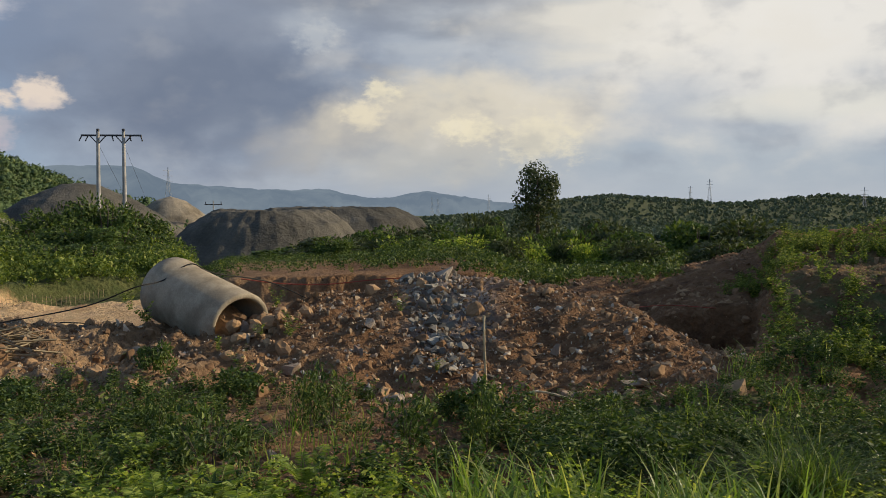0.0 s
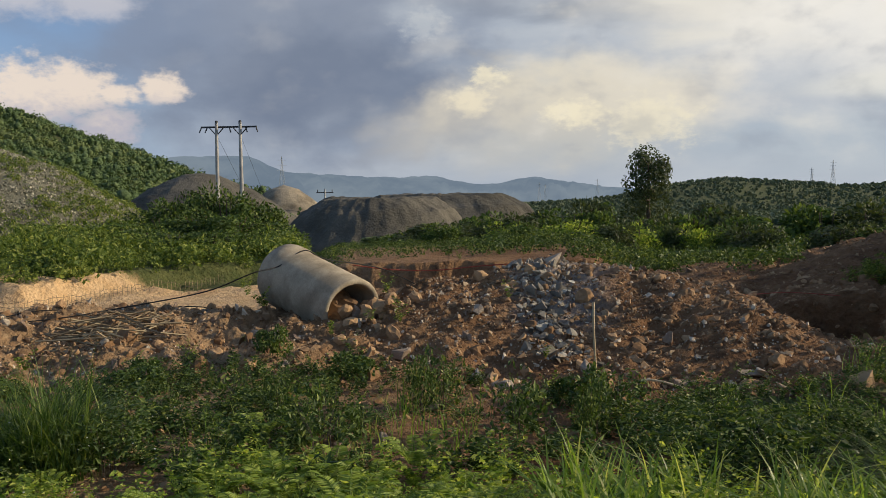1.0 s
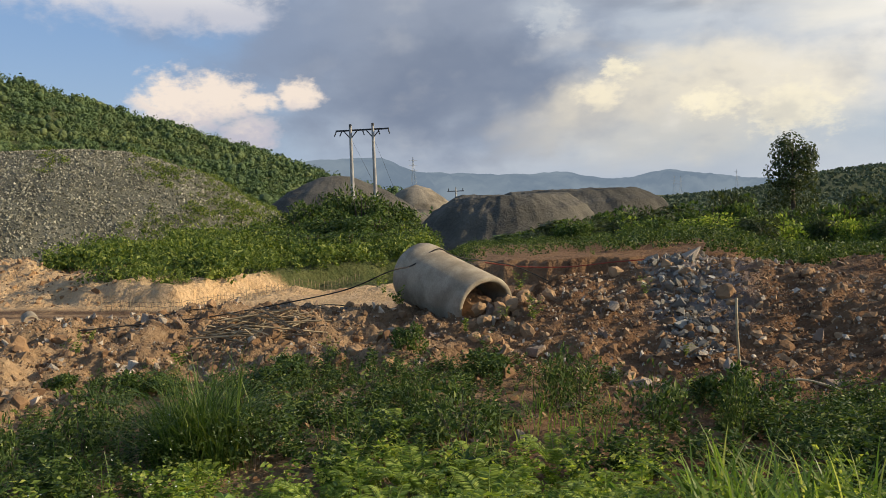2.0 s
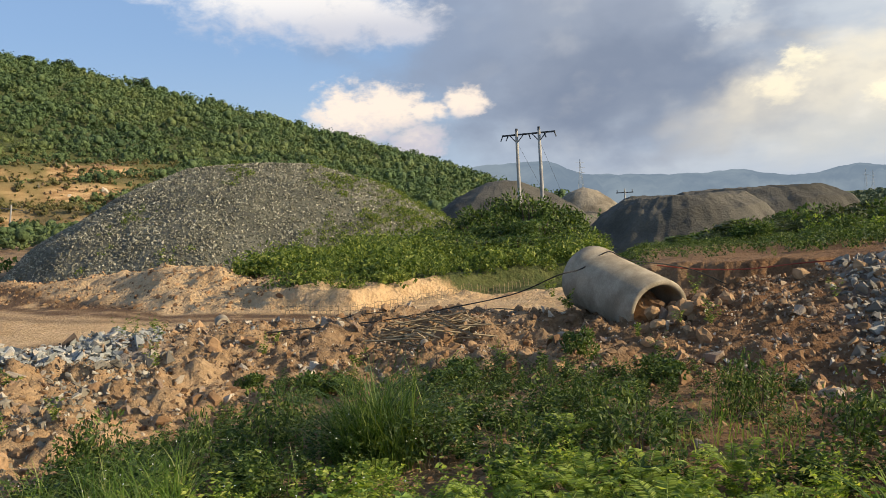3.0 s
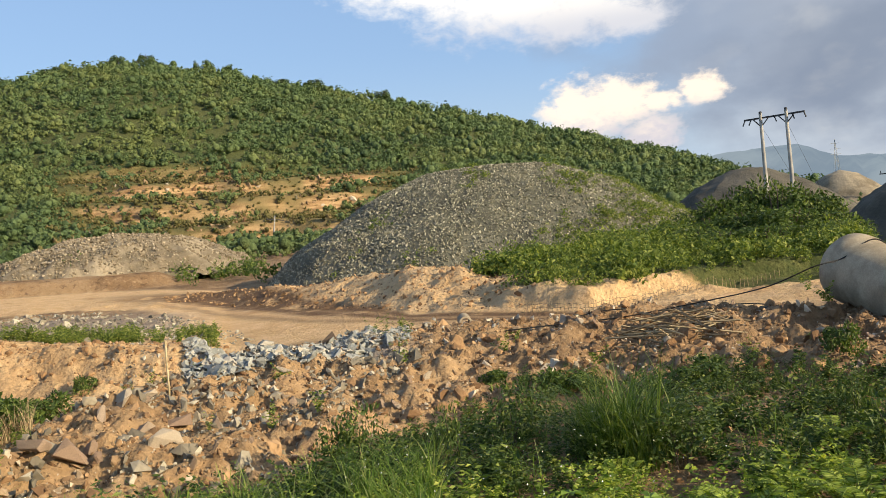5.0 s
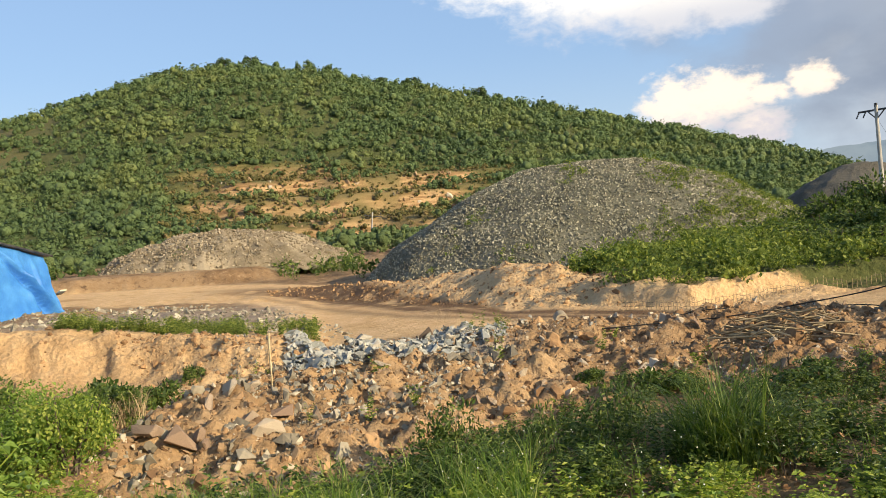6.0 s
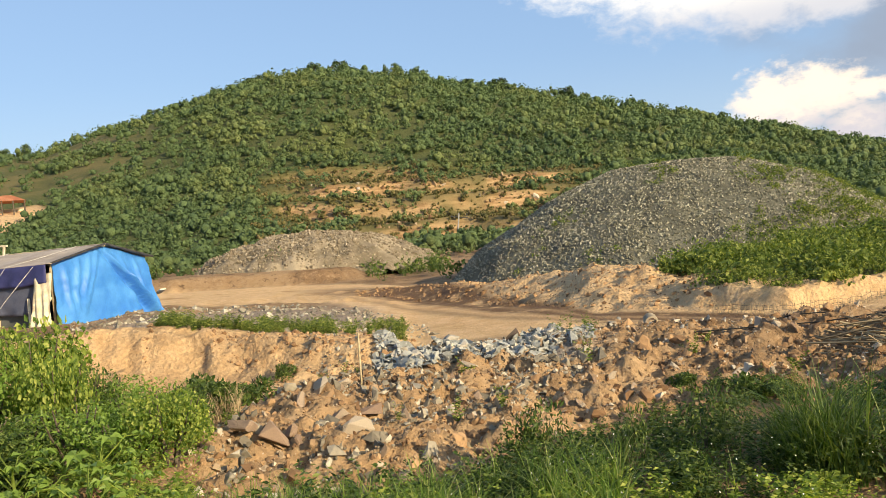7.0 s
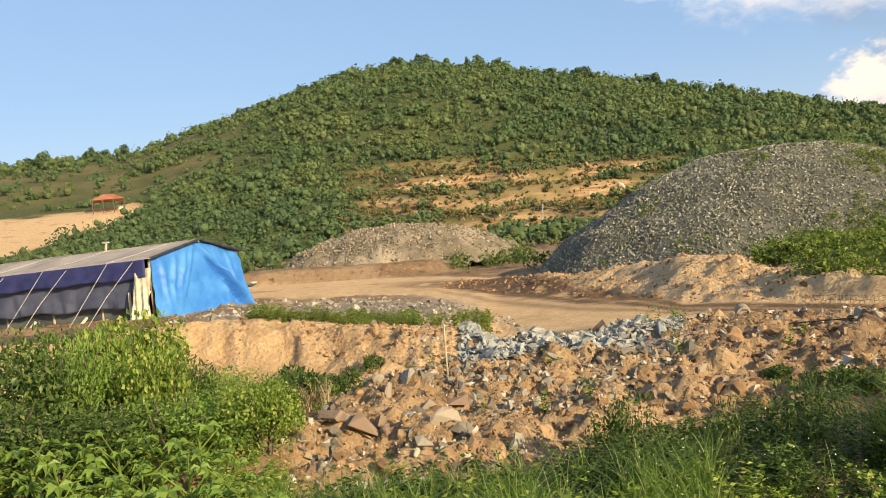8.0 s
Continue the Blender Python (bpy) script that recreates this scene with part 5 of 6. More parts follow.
def facing(P_, N_, size, width, r_, lift=0.45):
    """Leaves that lie like shingles on a crown, roughly square to N_."""
    n_ = len(P_)
    N_ = N_ + r_.normal(0, lift, (n_, 3))
    N_ /= np.linalg.norm(N_, axis=1)[:, None]
    a = np.cross(N_, r_.normal(size=(n_, 3)))
    a /= np.linalg.norm(a, axis=1)[:, None]
    b = np.cross(N_, a)
    s = np.broadcast_to(size, n_)[:, None]
    V = np.stack([P_ - a * s * 0.5, P_ + b * s * width * 0.5 + N_ * s * 0.08, P_ + a * s * 0.5, P_ - b * s * width * 0.5 + N_ * s * 0.08], 1).reshape(-1, 3)
    return V, np.arange(n_ * 4).reshape(-1, 4)


def crown(r_, n_, wide, high, lobes, leaf, width=0.55, droop=0.0, base=0.0, shingled=False):
    """Leaves on the outside of several overlapping lumps."""
    th, hh = r_.uniform(0, 2 * np.pi, lobes), r_.uniform(0.0, 1.0, lobes)
    rad = r_.uniform(0.28, 0.5, lobes)
    C = np.stack([np.cos(th) * wide * 0.5 * (1 - rad) * (1.15 - 0.5 * hh), np.sin(th) * wide * 0.5 * (1 - rad) * (1.15 - 0.5 * hh), base + (high - base) * (0.22 + 0.56 * hh)], 1)
    k = r_.choice(lobes, n_, p=rad ** 2 / (rad ** 2).sum())
    d = r_.normal(size=(n_, 3))
    d /= np.linalg.norm(d, axis=1)[:, None]
    depth = 1 - np.abs(r_.normal(0, 0.2, n_))
    P_ = C[k] + d * (rad[k] * depth)[:, None] * np.array([wide * 0.55, wide * 0.55, (high - base) * 0.5])
    P_[:, 2] = np.maximum(P_[:, 2], 0.02)
    if shingled:
        return facing(P_, d + np.array([0, 0, 0.3]), leaf * r_.uniform(0.6, 1.4, n_), width, r_)
    D_ = d + r_.normal(0, 0.55, (n_, 3)) + np.array([0, 0, 0.25 - droop])
    return leaves(P_, D_, leaf * r_.uniform(0.6, 1.3, n_), width, r_)


def stems(r_, wide, high, n_, rad):
    out_ = []
    for k in range(n_):
        t = r_.uniform(0, 2 * np.pi)
        e = np.array([math.cos(t), math.sin(t), 0]) * wide * 0.36 * r_.uniform(0.3, 1)
        out_.append(tube([(0.06 * math.cos(t), 0.06 * math.sin(t), -0.15), tuple(e * 0.35 + np.array([0, 0, high * 0.35])), tuple(e * 0.75 + np.array([0, 0, high * 0.62])), tuple(e + np.array([0, 0, high * 0.85]))],
                         [rad, rad * 0.75, rad * 0.45, rad * 0.2], 5))
    return join(out_)


def shrub_kind(seed, wide, high, n_, leaf, mat, lobes=9, width=0.55, name="shrub", label="", category="shrub", group=""):
    r_ = np.random.default_rng(seed)
    e = thing(name, Matrix.Identity(4), label, category, group)
    raw("stem", *stems(r_, wide, high, 6, 0.05 * high / 2 if high > 1 else 0.006), M_BARK, e)
    raw("foliage", *join([crown(r_, n_ * 3 // 5, wide, high, lobes, leaf, width, shingled=True), crown(r_, n_ * 2 // 5, wide * 1.04, high * 1.03, lobes, leaf, width)]), mat, e)
    return e


def put_on(e, az, r, s, spin, sink=0.1, sz_=None):
    p = spot(az, r)
    p[2] = height(p[0], p[1]) - sink
    e.matrix_basis = pose(p[0], p[1], p[2], 0, 0, spin) @ Matrix.Diagonal((s, s, sz_ or s, 1))


def plant_out(kinds, rows, sink=0.1):
    """Each row: heading, distance, width scale, height scale; the first use of a kind is itself, the rest copies."""
    used = {}
    for k, (a, r, s, h) in enumerate(rows):
        src = kinds[k % len(kinds)]
        if k < len(kinds):
            e = src
        else:
            e = copy_thing(src, Matrix.Identity(4))
        put_on(e, a, r, s, k * 77.0, sink, h)


# belt of bushes behind the bank
belt = [shrub_kind(100 + k, 3.4, 2.6, 2400, 0.24, (M_LEAF_DARK, M_LEAF_TREE, M_LEAF_DARK, M_LEAF, M_LEAF_TREE, M_LEAF_DARK)[k], 7 + k, label="dense dark green bush in the belt behind the bank", group="bushes behind the bank") for k in range(6)]
rows_b = []
for a, e in zip([10.4, 9, 7.7, 6, 3.9, 2.4, 0.5, -1.2, -2.8, -3.9, -5.5, -7.0, -8.1, -9.6, -10.8, -12, -13.5, -15, -17, -18.6, -19.9, -21.4, -22.4, -24, -25.5, -27, -29, -31],
                [-2.1, -1.7, -1.2, -0.9, -0.6, -0.7, -0.9, -0.4, 0.2, -0.5, -1.0, -0.9, -1.0, -0.5, -0.4, -0.9, -1.5, -1.9, -0.2, -0.9, 0.0, -0.9, -0.8, -1.0, -0.9, -0.7, -0.9, -0.8]):
    r = 41 + 4 * math.sin(a * 2.3)
    z0 = height(*spot(a, r)[:2])
    rows_b.append((a, r, 0.95 + 0.25 * math.sin(a * 5), (EYE_Z + r * math.tan(radians(e - 0.1)) - z0) / 2.55))
    rows_b.append((a - 0.5 + 0.6 * math.sin(a * 9), r - 5.5, 0.6 + 0.2 * math.sin(a * 4), (EYE_Z + (r - 5.5) * math.tan(radians(min(e, -1.3) - 0.9)) - z0) / 2.6))
plant_out(belt, rows_b)
# bushes below the poles
mid_b = [shrub_kind(120 + k, 2.6, 2.2, 2300, 0.15, M_CREEPER if k % 2 else M_LEAF_DARK, 10, label="leafy green bush below the power poles", group="bushes below the poles") for k in range(4)]
rows_m = [(a, r, s, h) for a, r, s, h in ((27.6, 36, 0.9, 0.5), (26.2, 35, 1.0, 0.62), (24.8, 34.5, 1.0, 0.92), (23.3, 35, 1.0, 1.2), (21.8, 34, 1.0, 1.08), (20.3, 34.5, 1.0, 1.05), (18.9, 35, 0.9, 0.85), (17.8, 36, 0.8, 0.42),
                                          (25.4, 30, 0.9, 0.55), (23.4, 29.5, 0.9, 0.62), (21.3, 29, 0.9, 0.62), (19.2, 29.5, 0.8, 0.5), (28.6, 31, 0.8, 0.42), (27, 28, 0.8, 0.4), (22.4, 26, 0.8, 0.42), (24.9, 26, 0.8, 0.4), (19.8, 26.5, 0.7, 0.4), (30.0, 28.5, 0.8, 0.36))]
plant_out(mid_b, rows_m)


def tree_kind(seed, wide, high, bare, n_, leaf, mat, name="tree", label="", group="", lobes=14):
    r_ = np.random.default_rng(seed)
    e = thing(name, Matrix.Identity(4), label, "tree", group)
    limbs = [tube([(0, 0, -0.4), (0.05, 0, high * 0.25), (-0.04, 0.05, high * 0.55), (0, 0, high * 0.85)], [high * 0.028, high * 0.022, high * 0.015, high * 0.005], 8)]
    for k in range(9):
        t, b = r_.uniform(0, 2 * np.pi), r_.uniform(bare, 0.75)
        e_ = np.array([math.cos(t), math.sin(t), 0]) * wide * 0.4
        limbs.append(tube([(0, 0, high * b), tuple(e_ * 0.5 + np.array([0, 0, high * (b + 0.08)])), tuple(e_ + np.array([0, 0, high * (b + 0.16)]))], [high * 0.012, high * 0.008, high * 0.003], 5))
    raw("trunk", *join(limbs), M_BARK, e, smooth=True)
    raw("crown", *crown(r_, n_, wide, high, lobes, leaf, 0.6, 0.1, high * bare, True), mat, e)
    return e


tall = tree_kind(200, 4.4, 8.8, 0.42, 2500, 0.28, M_LEAF_TREE, "tree", "tall dark broadleaf tree standing above the bushes", lobes=17)
raw("lower_crown", *crown(np.random.default_rng(203), 1500, 4.8, 5.2, 9, 0.3, 0.55, 0.1, 1.2), M_LEAF_TREE, tall)
put_on(tall, -6.4, 74, 1.0, 30, 0.6, (EYE_Z + 74 * math.tan(radians(3.75)) - height(*spot(-6.4, 74)[:2])) / 8.35)

small_t = [tree_kind(210 + k, 3.0, 4.0, 0.2, 1700, 0.22, (M_LEAF_DARK, M_LEAF_TREE)[k % 2], label="small bushy tree rising from the belt of bushes", group="small trees in the belt", lobes=10) for k in range(3)]
rows_s = []
for a, e in ((-2.9, 0.25), (-10.6, -0.3), (-17.1, 0.0), (-19.9, 0.1), (0.9, -0.6), (5.0, -0.7), (-23.6, -0.9)):
    r = 46.0
    rows_s.append((a, r, 0.9, (EYE_Z + r * math.tan(radians(e)) - height(*spot(a, r)[:2])) / 3.9))
plant_out(small_t, rows_s)

# weeds, several patterns strewn by the hundred
rng = np.random.default_rng(77)


def weed_kind(r_, high, n_, leaf, width):
    P_, D_ = [], []
    for s in range(5):
        t, lean = r_.uniform(0, 2 * np.pi), r_.uniform(0.1, 0.55)
        k = max(2, n_ // 5)
        q = np.sort(r_.uniform(0.15, 1, k))
        c = np.stack([np.cos(t) * lean * high * q ** 1.4, np.sin(t) * lean * high * q ** 1.4, high * q * r_.uniform(0.6, 1)], 1)
        a = np.arange(k) * 2.4 + t
        d = np.stack([np.cos(a), np.sin(a), r_.uniform(-0.25, 0.5, k)], 1)
        P_.append(c), D_.append(d)
    P_, D_ = np.concatenate(P_), np.concatenate(D_)
    return leaves(P_, D_, leaf * r_.uniform(0.7, 1.35, len(P_)), width, r_)


WEEDS = [weed_kind(rng, h, n_, l, w) for h, n_, l, w in ((0.34, 100, 0.042, 0.55), (0.42, 110, 0.038, 0.5), (0.28, 85, 0.048, 0.6), (0.5, 115, 0.036, 0.4), (0.36, 100, 0.055, 0.32), (0.24, 80, 0.036, 0.7))]


def weedy(az, r):
    lim = np.interp(az, [-30, -21, -18, -12, -4, 5, 11, 20, 30, 38, 44, 50, 56, 62, 70, 74, 80], [13, 11.5, 10.2, 9.6, 9.0, 10.2, 10.7, 10.8, 11.0, 11.0, 10.2, 8.8, 7.4, 6.6, 6.4, 8.0, 12])
    x, y = -np.sin(np.radians(az)) * r, np.cos(np.radians(az)) * r
    return (r < lim + 1.1 * fbm(x * 0.8, y * 0.8, 3, 91)) & (fbm(x * 0.9, y * 0.9, 3, 92) > np.where((r < 6.0) | (az < -8), -0.6, np.where(az > 34, -0.25, np.where(az < 13, 0.1, 0.0))))


P, a_, r_a = field(7000, -34, 95, 3.4, 13, rng, weedy)
sc = rng.uniform(0.5, 1.25, len(P)) * np.where(r_a > 8.5, 0.75, 1.0) * (1 + 0.55 * fbm(P[:, 0] * 1.1, P[:, 1] * 1.1, 3, 93)) * np.where((r_a < 5.6) & (a_ > -2) & (a_ < 36), 0.85, 1.0)
front_row = (r_a < 6.0 + 0.5 * fbm(a_ * 0.3, r_a, 2, 12)) | (a_ > 74)
tagged(raw("undergrowth", *strew(WEEDS, P[front_row], sc[front_row], rng, 0.08), M_LEAF), "low broad-leaved bright green weeds along the verge", "weeds", kind="stuff")
tagged(raw("creepers", *strew(WEEDS, P[~front_row], sc[~front_row], rng, 0.12), M_CREEPER), "dark green creeping weeds on the slope below the bank, partly painted shade", "weeds", kind="stuff")
# clods and pebbles on the bare patches of the slope
P, a_, r_a = field(3200, -8, 34, 6.0, 10.6, rng, lambda a, r: r < np.interp(a, *FOOT))
tagged(raw("slope_clods", *strew(CHIPS, P, power(rng, len(P), 0.012, 0.09, 2.4), rng), M_CLOD), "small clods and pebbles on the bare slope", "earth", kind="stuff")
# sparse weeds creeping over the banks
P, a_, r_a = field(900, -30, 72, 9, 22, rng, lambda a, r: (fbm(a * 0.35, r * 0.6, 3, 95) > 0.28) & ~((a > 21) & (a < 60) & (r > 15)) & ~((a < -12.5) & (r > 11.5)))
P2_, b_, r_b = field(1300, -34, -18.5, 11, 18.5, rng, lambda a, r: (fbm(a * 0.5, r * 0.7, 3, 96) > -0.05) & ((a < -21.3) | (r > 16.2)))
P3_, b_, r_b = field(900, 59, 75, 18.4, 22, rng, lambda a, r: fbm(a * 0.4, r * 0.7, 3, 97) > -0.05)
P = np.concatenate([P, P2_, P3_])
tagged(raw("bank_weeds", *strew(WEEDS, P, rng.uniform(0.55, 1.2, len(P)), rng, 0.1), M_WEED_MID), "patches of green weeds on the earth banks", "weeds", kind="stuff")
# weeds on the terrace before the large heap and over its foot
TUFTS = [join([crown(np.random.default_rng(300 + k), 34, 1.0, 0.7, 5, 0.16, 0.6, shingled=True), crown(np.random.default_rng(310 + k), 30, 1.08, 0.85, 5, 0.12, 0.45)]) for k in range(6)]
P, a_, r_a = field(2600, 17, 41.5, 19.5, 34, rng, lambda a, r: (r > np.interp(a, [14, 25, 34, 40, 43], [25, 21.9, 19.3, 21.4, 24])) & (fbm(a * 0.4, r * 0.4, 3, 98) > np.interp(a, [17, 36, 40], [-0.4, -0.3, 0.1])))
az_m, r_m = rng.uniform(24, 54, 9000), rng.uniform(29, 44, 9000)
x, y = -np.sin(np.radians(az_m)) * r_m, np.cos(np.radians(az_m)) * r_m
dd, zt = big_top(x, y)
grow = np.clip((dd - 0.55) * 1.2, 0, 1) * np.interp(az_m, [26, 30, 34, 38, 42, 48, 54], [1.3, 1.25, 1.0, 0.55, 0.42, 0.3, 0.12]) + np.interp(az_m, [24, 30, 34, 38, 45], [0.55, 0.46, 0.34, 0.2, 0.0])
m = (dd < 0.97) & (grow + 0.75 * fbm(x * 0.55, y * 0.55, 4, 99) + rng.uniform(-0.25, 0.25, len(x)) > 0.55)
Pm = np.stack([x, y, zt - 0.03], 1)[m]
P = np.concatenate([P, Pm])
sc = np.concatenate([rng.uniform(0.25, 0.9, len(P) - len(Pm)), rng.uniform(0.15, 0.5, len(Pm))]) * (1 + 0.7 * fbm(P[:, 0] * 0.5, P[:, 1] * 0.5, 3, 15))
tagged(raw("terrace_weeds", *strew(TUFTS, P, sc, rng, 0.08), M_WEED_MID), "bright green weeds climbing the foot of the gravel heap", "weeds", kind="stuff")
P, a_, r_a = field(1500, -16, 17, 19.4, 36, rng, lambda a, r: fbm(a * 0.4, r * 0.4, 3, 90) > -0.25)
tagged(raw("hollow_weeds", *strew(TUFTS, P, rng.uniform(0.5, 1.5, len(P)) * np.interp(a_, [-16, 3, 8, 17], [0.5, 0.45, 0.28, 0.22]), rng, 0.08), M_CREEPER), "dark green weeds between the bank and the bushes", "weeds", kind="stuff")
P, a_, r_a = field(900, 40, 78, 34, 62, rng, lambda a, r: (r > np.interp(a, [40, 57, 66, 78], [36, 47, 54.5, 55])) & (fbm(a * 0.5, r * 0.2, 3, 94) > 0.1))
tagged(raw("verge_weeds", *strew(TUFTS, P, rng.uniform(0.8, 1.8, len(P)), rng, 0.08), M_LEAF_DARK), "green weeds along the far edge of the road", "weeds", kind="stuff")


def blades(r_, P_, high, width, lean, seg=4):
    """Arching grass blades, tapering to the tip."""
    n_ = len(P_)
    t = r_.uniform(0, 2 * np.pi, n_)
    d = np.stack([np.cos(t), np.sin(t), np.zeros(n_)], 1)
    side = np.stack([-np.sin(t), np.cos(t), np.zeros(n_)], 1)
    h, ln = high * r_.uniform(0.5, 1.2, n_), lean * r_.uniform(0.2, 1.5, n_)
    V = []
    for q in np.linspace(0, 1, seg + 1):
        c = P_ + d * (ln * h * q ** 2.2)[:, None] + np.array([0, 0, 1.0]) * (h * (q - 0.30 * np.clip(ln, 0, 1.6) * q ** 3))[:, None]
        w = width * (1 - q ** 1.6 * 0.93)
        V += [c - side * w / 2, c + side * w / 2]
    V = np.stack(V, 1)
    F = np.concatenate([np.array([[2 * k, 2 * k + 1, 2 * k + 3, 2 * k + 2]]) + (np.arange(n_) * (2 * seg + 2))[:, None] for k in range(seg)])
    return V.reshape(-1, 3), F


def grassy(az, r):
    return fbm(az * 0.22, r * 0.8, 3, 88) > -0.25


P, a_, r_a = field(1900, -34, 2, 3.5, 5.2, rng, grassy)
P2_, b_, r_b = field(5200, 46, 77, 4.4, 7.0, rng, grassy)
P5_, c_, r_c = field(2400, 58, 77, 4.0, 6.2, rng)
P3_, c_, r_c = field(2200, 3, 46, 3.6, 8.5, rng, lambda a, r: fbm(a * 0.3, r, 3, 89) > 0.15)
P4_, c_, r_c = field(1000, -32, -16, 6.0, 11, rng, lambda a, r: fbm(a * 0.3, r, 3, 87) > -0.1)
both = [blades(rng, P, 0.60, 0.026, 0.75, 6), blades(rng, P2_, 0.5, 0.014, 0.75, 6), blades(rng, P3_, 0.38, 0.010, 0.7, 6), blades(rng, P4_, 0.34, 0.012, 0.8, 6), blades(rng, P5_, 0.5, 0.016, 0.7, 6)]
tagged(raw("grass", *join(both), M_BLADE), "long arching green grass along the verge", "grass", kind="stuff")

# reed clump
e = thing("reed_clump", Matrix.Identity(4), "tall clump of narrow green reeds on the slope", "reeds")
r_ = np.random.default_rng(55)
for k in range(7):
    t = k * 0.9
    o = np.array([math.cos(t) * 0.22 * (k > 0), math.sin(t) * 0.16 * (k > 0), 0])
    raw("tuft", *blades(r_, o + r_.normal(0, 0.10, (120, 3)) * np.array([1, 1, 0]), 1.0 - 0.06 * k, 0.013, 0.85, 6), M_REED, e)
put_on(e, 33.0, 6.9, 1.0, 0, 0.05)
copy = copy_thing(e, Matrix.Identity(4))
tagged(copy, "smaller clump of narrow green reeds beside the rubble")
put_on(copy, -23.5, 6.2, 0.8, 120, 0.05, 0.7)


def fern_kind(seed, n_fronds, length_):
    r_ = np.random.default_rng(seed)
    e = thing("fern", Matrix.Identity(4), "light green fern with arching fronds in the weeds", "fern", "ferns on the slope")
    for k in range(n_fronds):
        t = k * 2 * np.pi / n_fronds + r_.uniform(-0.3, 0.3)
        q = np.linspace(0.12, 1, 38)
        ln = length_ * r_.uniform(0.75, 1.1)
        c = np.stack([np.cos(t) * ln * 0.85 * q, np.sin(t) * ln * 0.85 * q, ln * (1.55 * q - 0.95 * q ** 2.2)], 1)
        side = np.array([-math.sin(t), math.cos(t), 0])
        size = ln * r_.uniform(0.15, 0.2) * np.sin(np.pi * np.clip(q * 0.86 + 0.14, 0, 1)) + 0.01
        fwd = np.gradient(c, axis=0)
        fwd /= np.linalg.norm(fwd, axis=1)[:, None]
        Pn, Dn = np.concatenate([c, c]), np.concatenate([side + fwd * 0.45, -side + fwd * 0.45]) + np.array([0, 0, -0.12])
        Vl, Fl = leaves(Pn, Dn, np.concatenate([size, size]), 0.17, r_, 0.05)
        Vt, Ft = tube(c, np.linspace(0.005, 0.0015, 38), 4)
        raw("frond", *join([(Vl, Fl), (Vt, Ft)]), M_FERN, e)
    return e


ferns = [fern_kind(400 + k, 9, 0.4) for k in range(3)]
plant_out(ferns, [(18.9, 5.5, 1.0, 1.0), (17.2, 5.2, 0.9, 0.8), (14.0, 5.0, 1.0, 0.85), (21.0, 4.9, 0.9, 0.8), (10.5, 4.9, 1.0, 0.8), (20.0, 6.9, 0.9, 1.0), (24.0, 4.7, 1.0, 0.75), (7.5, 4.8, 0.9, 0.8), (16.0, 4.6, 1.0, 0.7),
                  (12.4, 5.4, 0.8, 0.8), (27.5, 4.6, 0.9, 0.7), (4.0, 4.9, 0.9, 0.7), (29.0, 5.2, 0.8, 0.7), (22.5, 5.6, 0.8, 0.8), (15.2, 5.7, 0.9, 1.0), (25.6, 5.2, 0.9, 0.9), (6.0, 5.2, 0.8, 0.8)]
          + [(5.5 + 1.15 * k + 0.7 * math.sin(k * 4.3), 4.6 + 1.5 * abs(math.sin(k * 1.9)), 0.85 + 0.25 * math.sin(k * 2.3), 0.95 + 0.3 * math.sin(k * 3.1)) for k in range(0, 26, 4)], -0.04)


def lobed_kind(seed, high):
    """A castor-like weed: hand-shaped leaves on long stalks."""
    r_ = np.random.default_rng(seed)
    e = thing("castor_plant", Matrix.Identity(4), "leafy weed with large hand-shaped bright green leaves", "plant", "broad-leaved plants")
    stalks = [tube([(0, 0, -0.1), (0.01, 0, high * 0.5), (0, 0.01, high * 0.85)], [0.016, 0.012, 0.008], 5)]
    for k in range(15):
        t, q = k * 2.4 + r_.uniform(-0.3, 0.3), 0.3 + 0.65 * k / 15
        o = np.array([math.cos(t), math.sin(t), 0])
        tip = o * r_.uniform(0.14, 0.3) + np.array([0, 0, high * q + 0.08])
        stalks.append(tube([(0, 0, high * q * 0.85), tuple(tip * np.array([0.6, 0.6, 1])), tuple(tip)], [0.006, 0.005, 0.004], 4))
        size = r_.uniform(0.07, 0.13)
        up = np.array([0, 0, 1.0]) + o * r_.uniform(-0.1, 0.6)
        up /= np.linalg.norm(up)
        fx = o - up * np.dot(o, up)
        fx /= np.linalg.norm(fx)
        fy = np.cross(up, fx)
        V, F = [tip], []
        angs = np.radians([-150, -125, -100, -76, -50, -25, 0, 25, 50, 76, 100, 125, 150])
        for i, a in enumerate(angs):
            rr = size * (1.0 - 0.25 * abs(a) / 2.6 if i % 2 == 0 else 0.52)
            V.append(tip + fx * math.cos(a) * rr + fy * math.sin(a) * rr + up * (-0.16 * rr if i % 2 == 0 else 0.02))
        for i in range(1, len(angs)):
            F.append((0, i, i + 1))
        raw("leaf", np.array(V), np.array(F), M_CASTOR, e)
    raw("stalk", *join(stalks), M_LEAF, e)
    return e


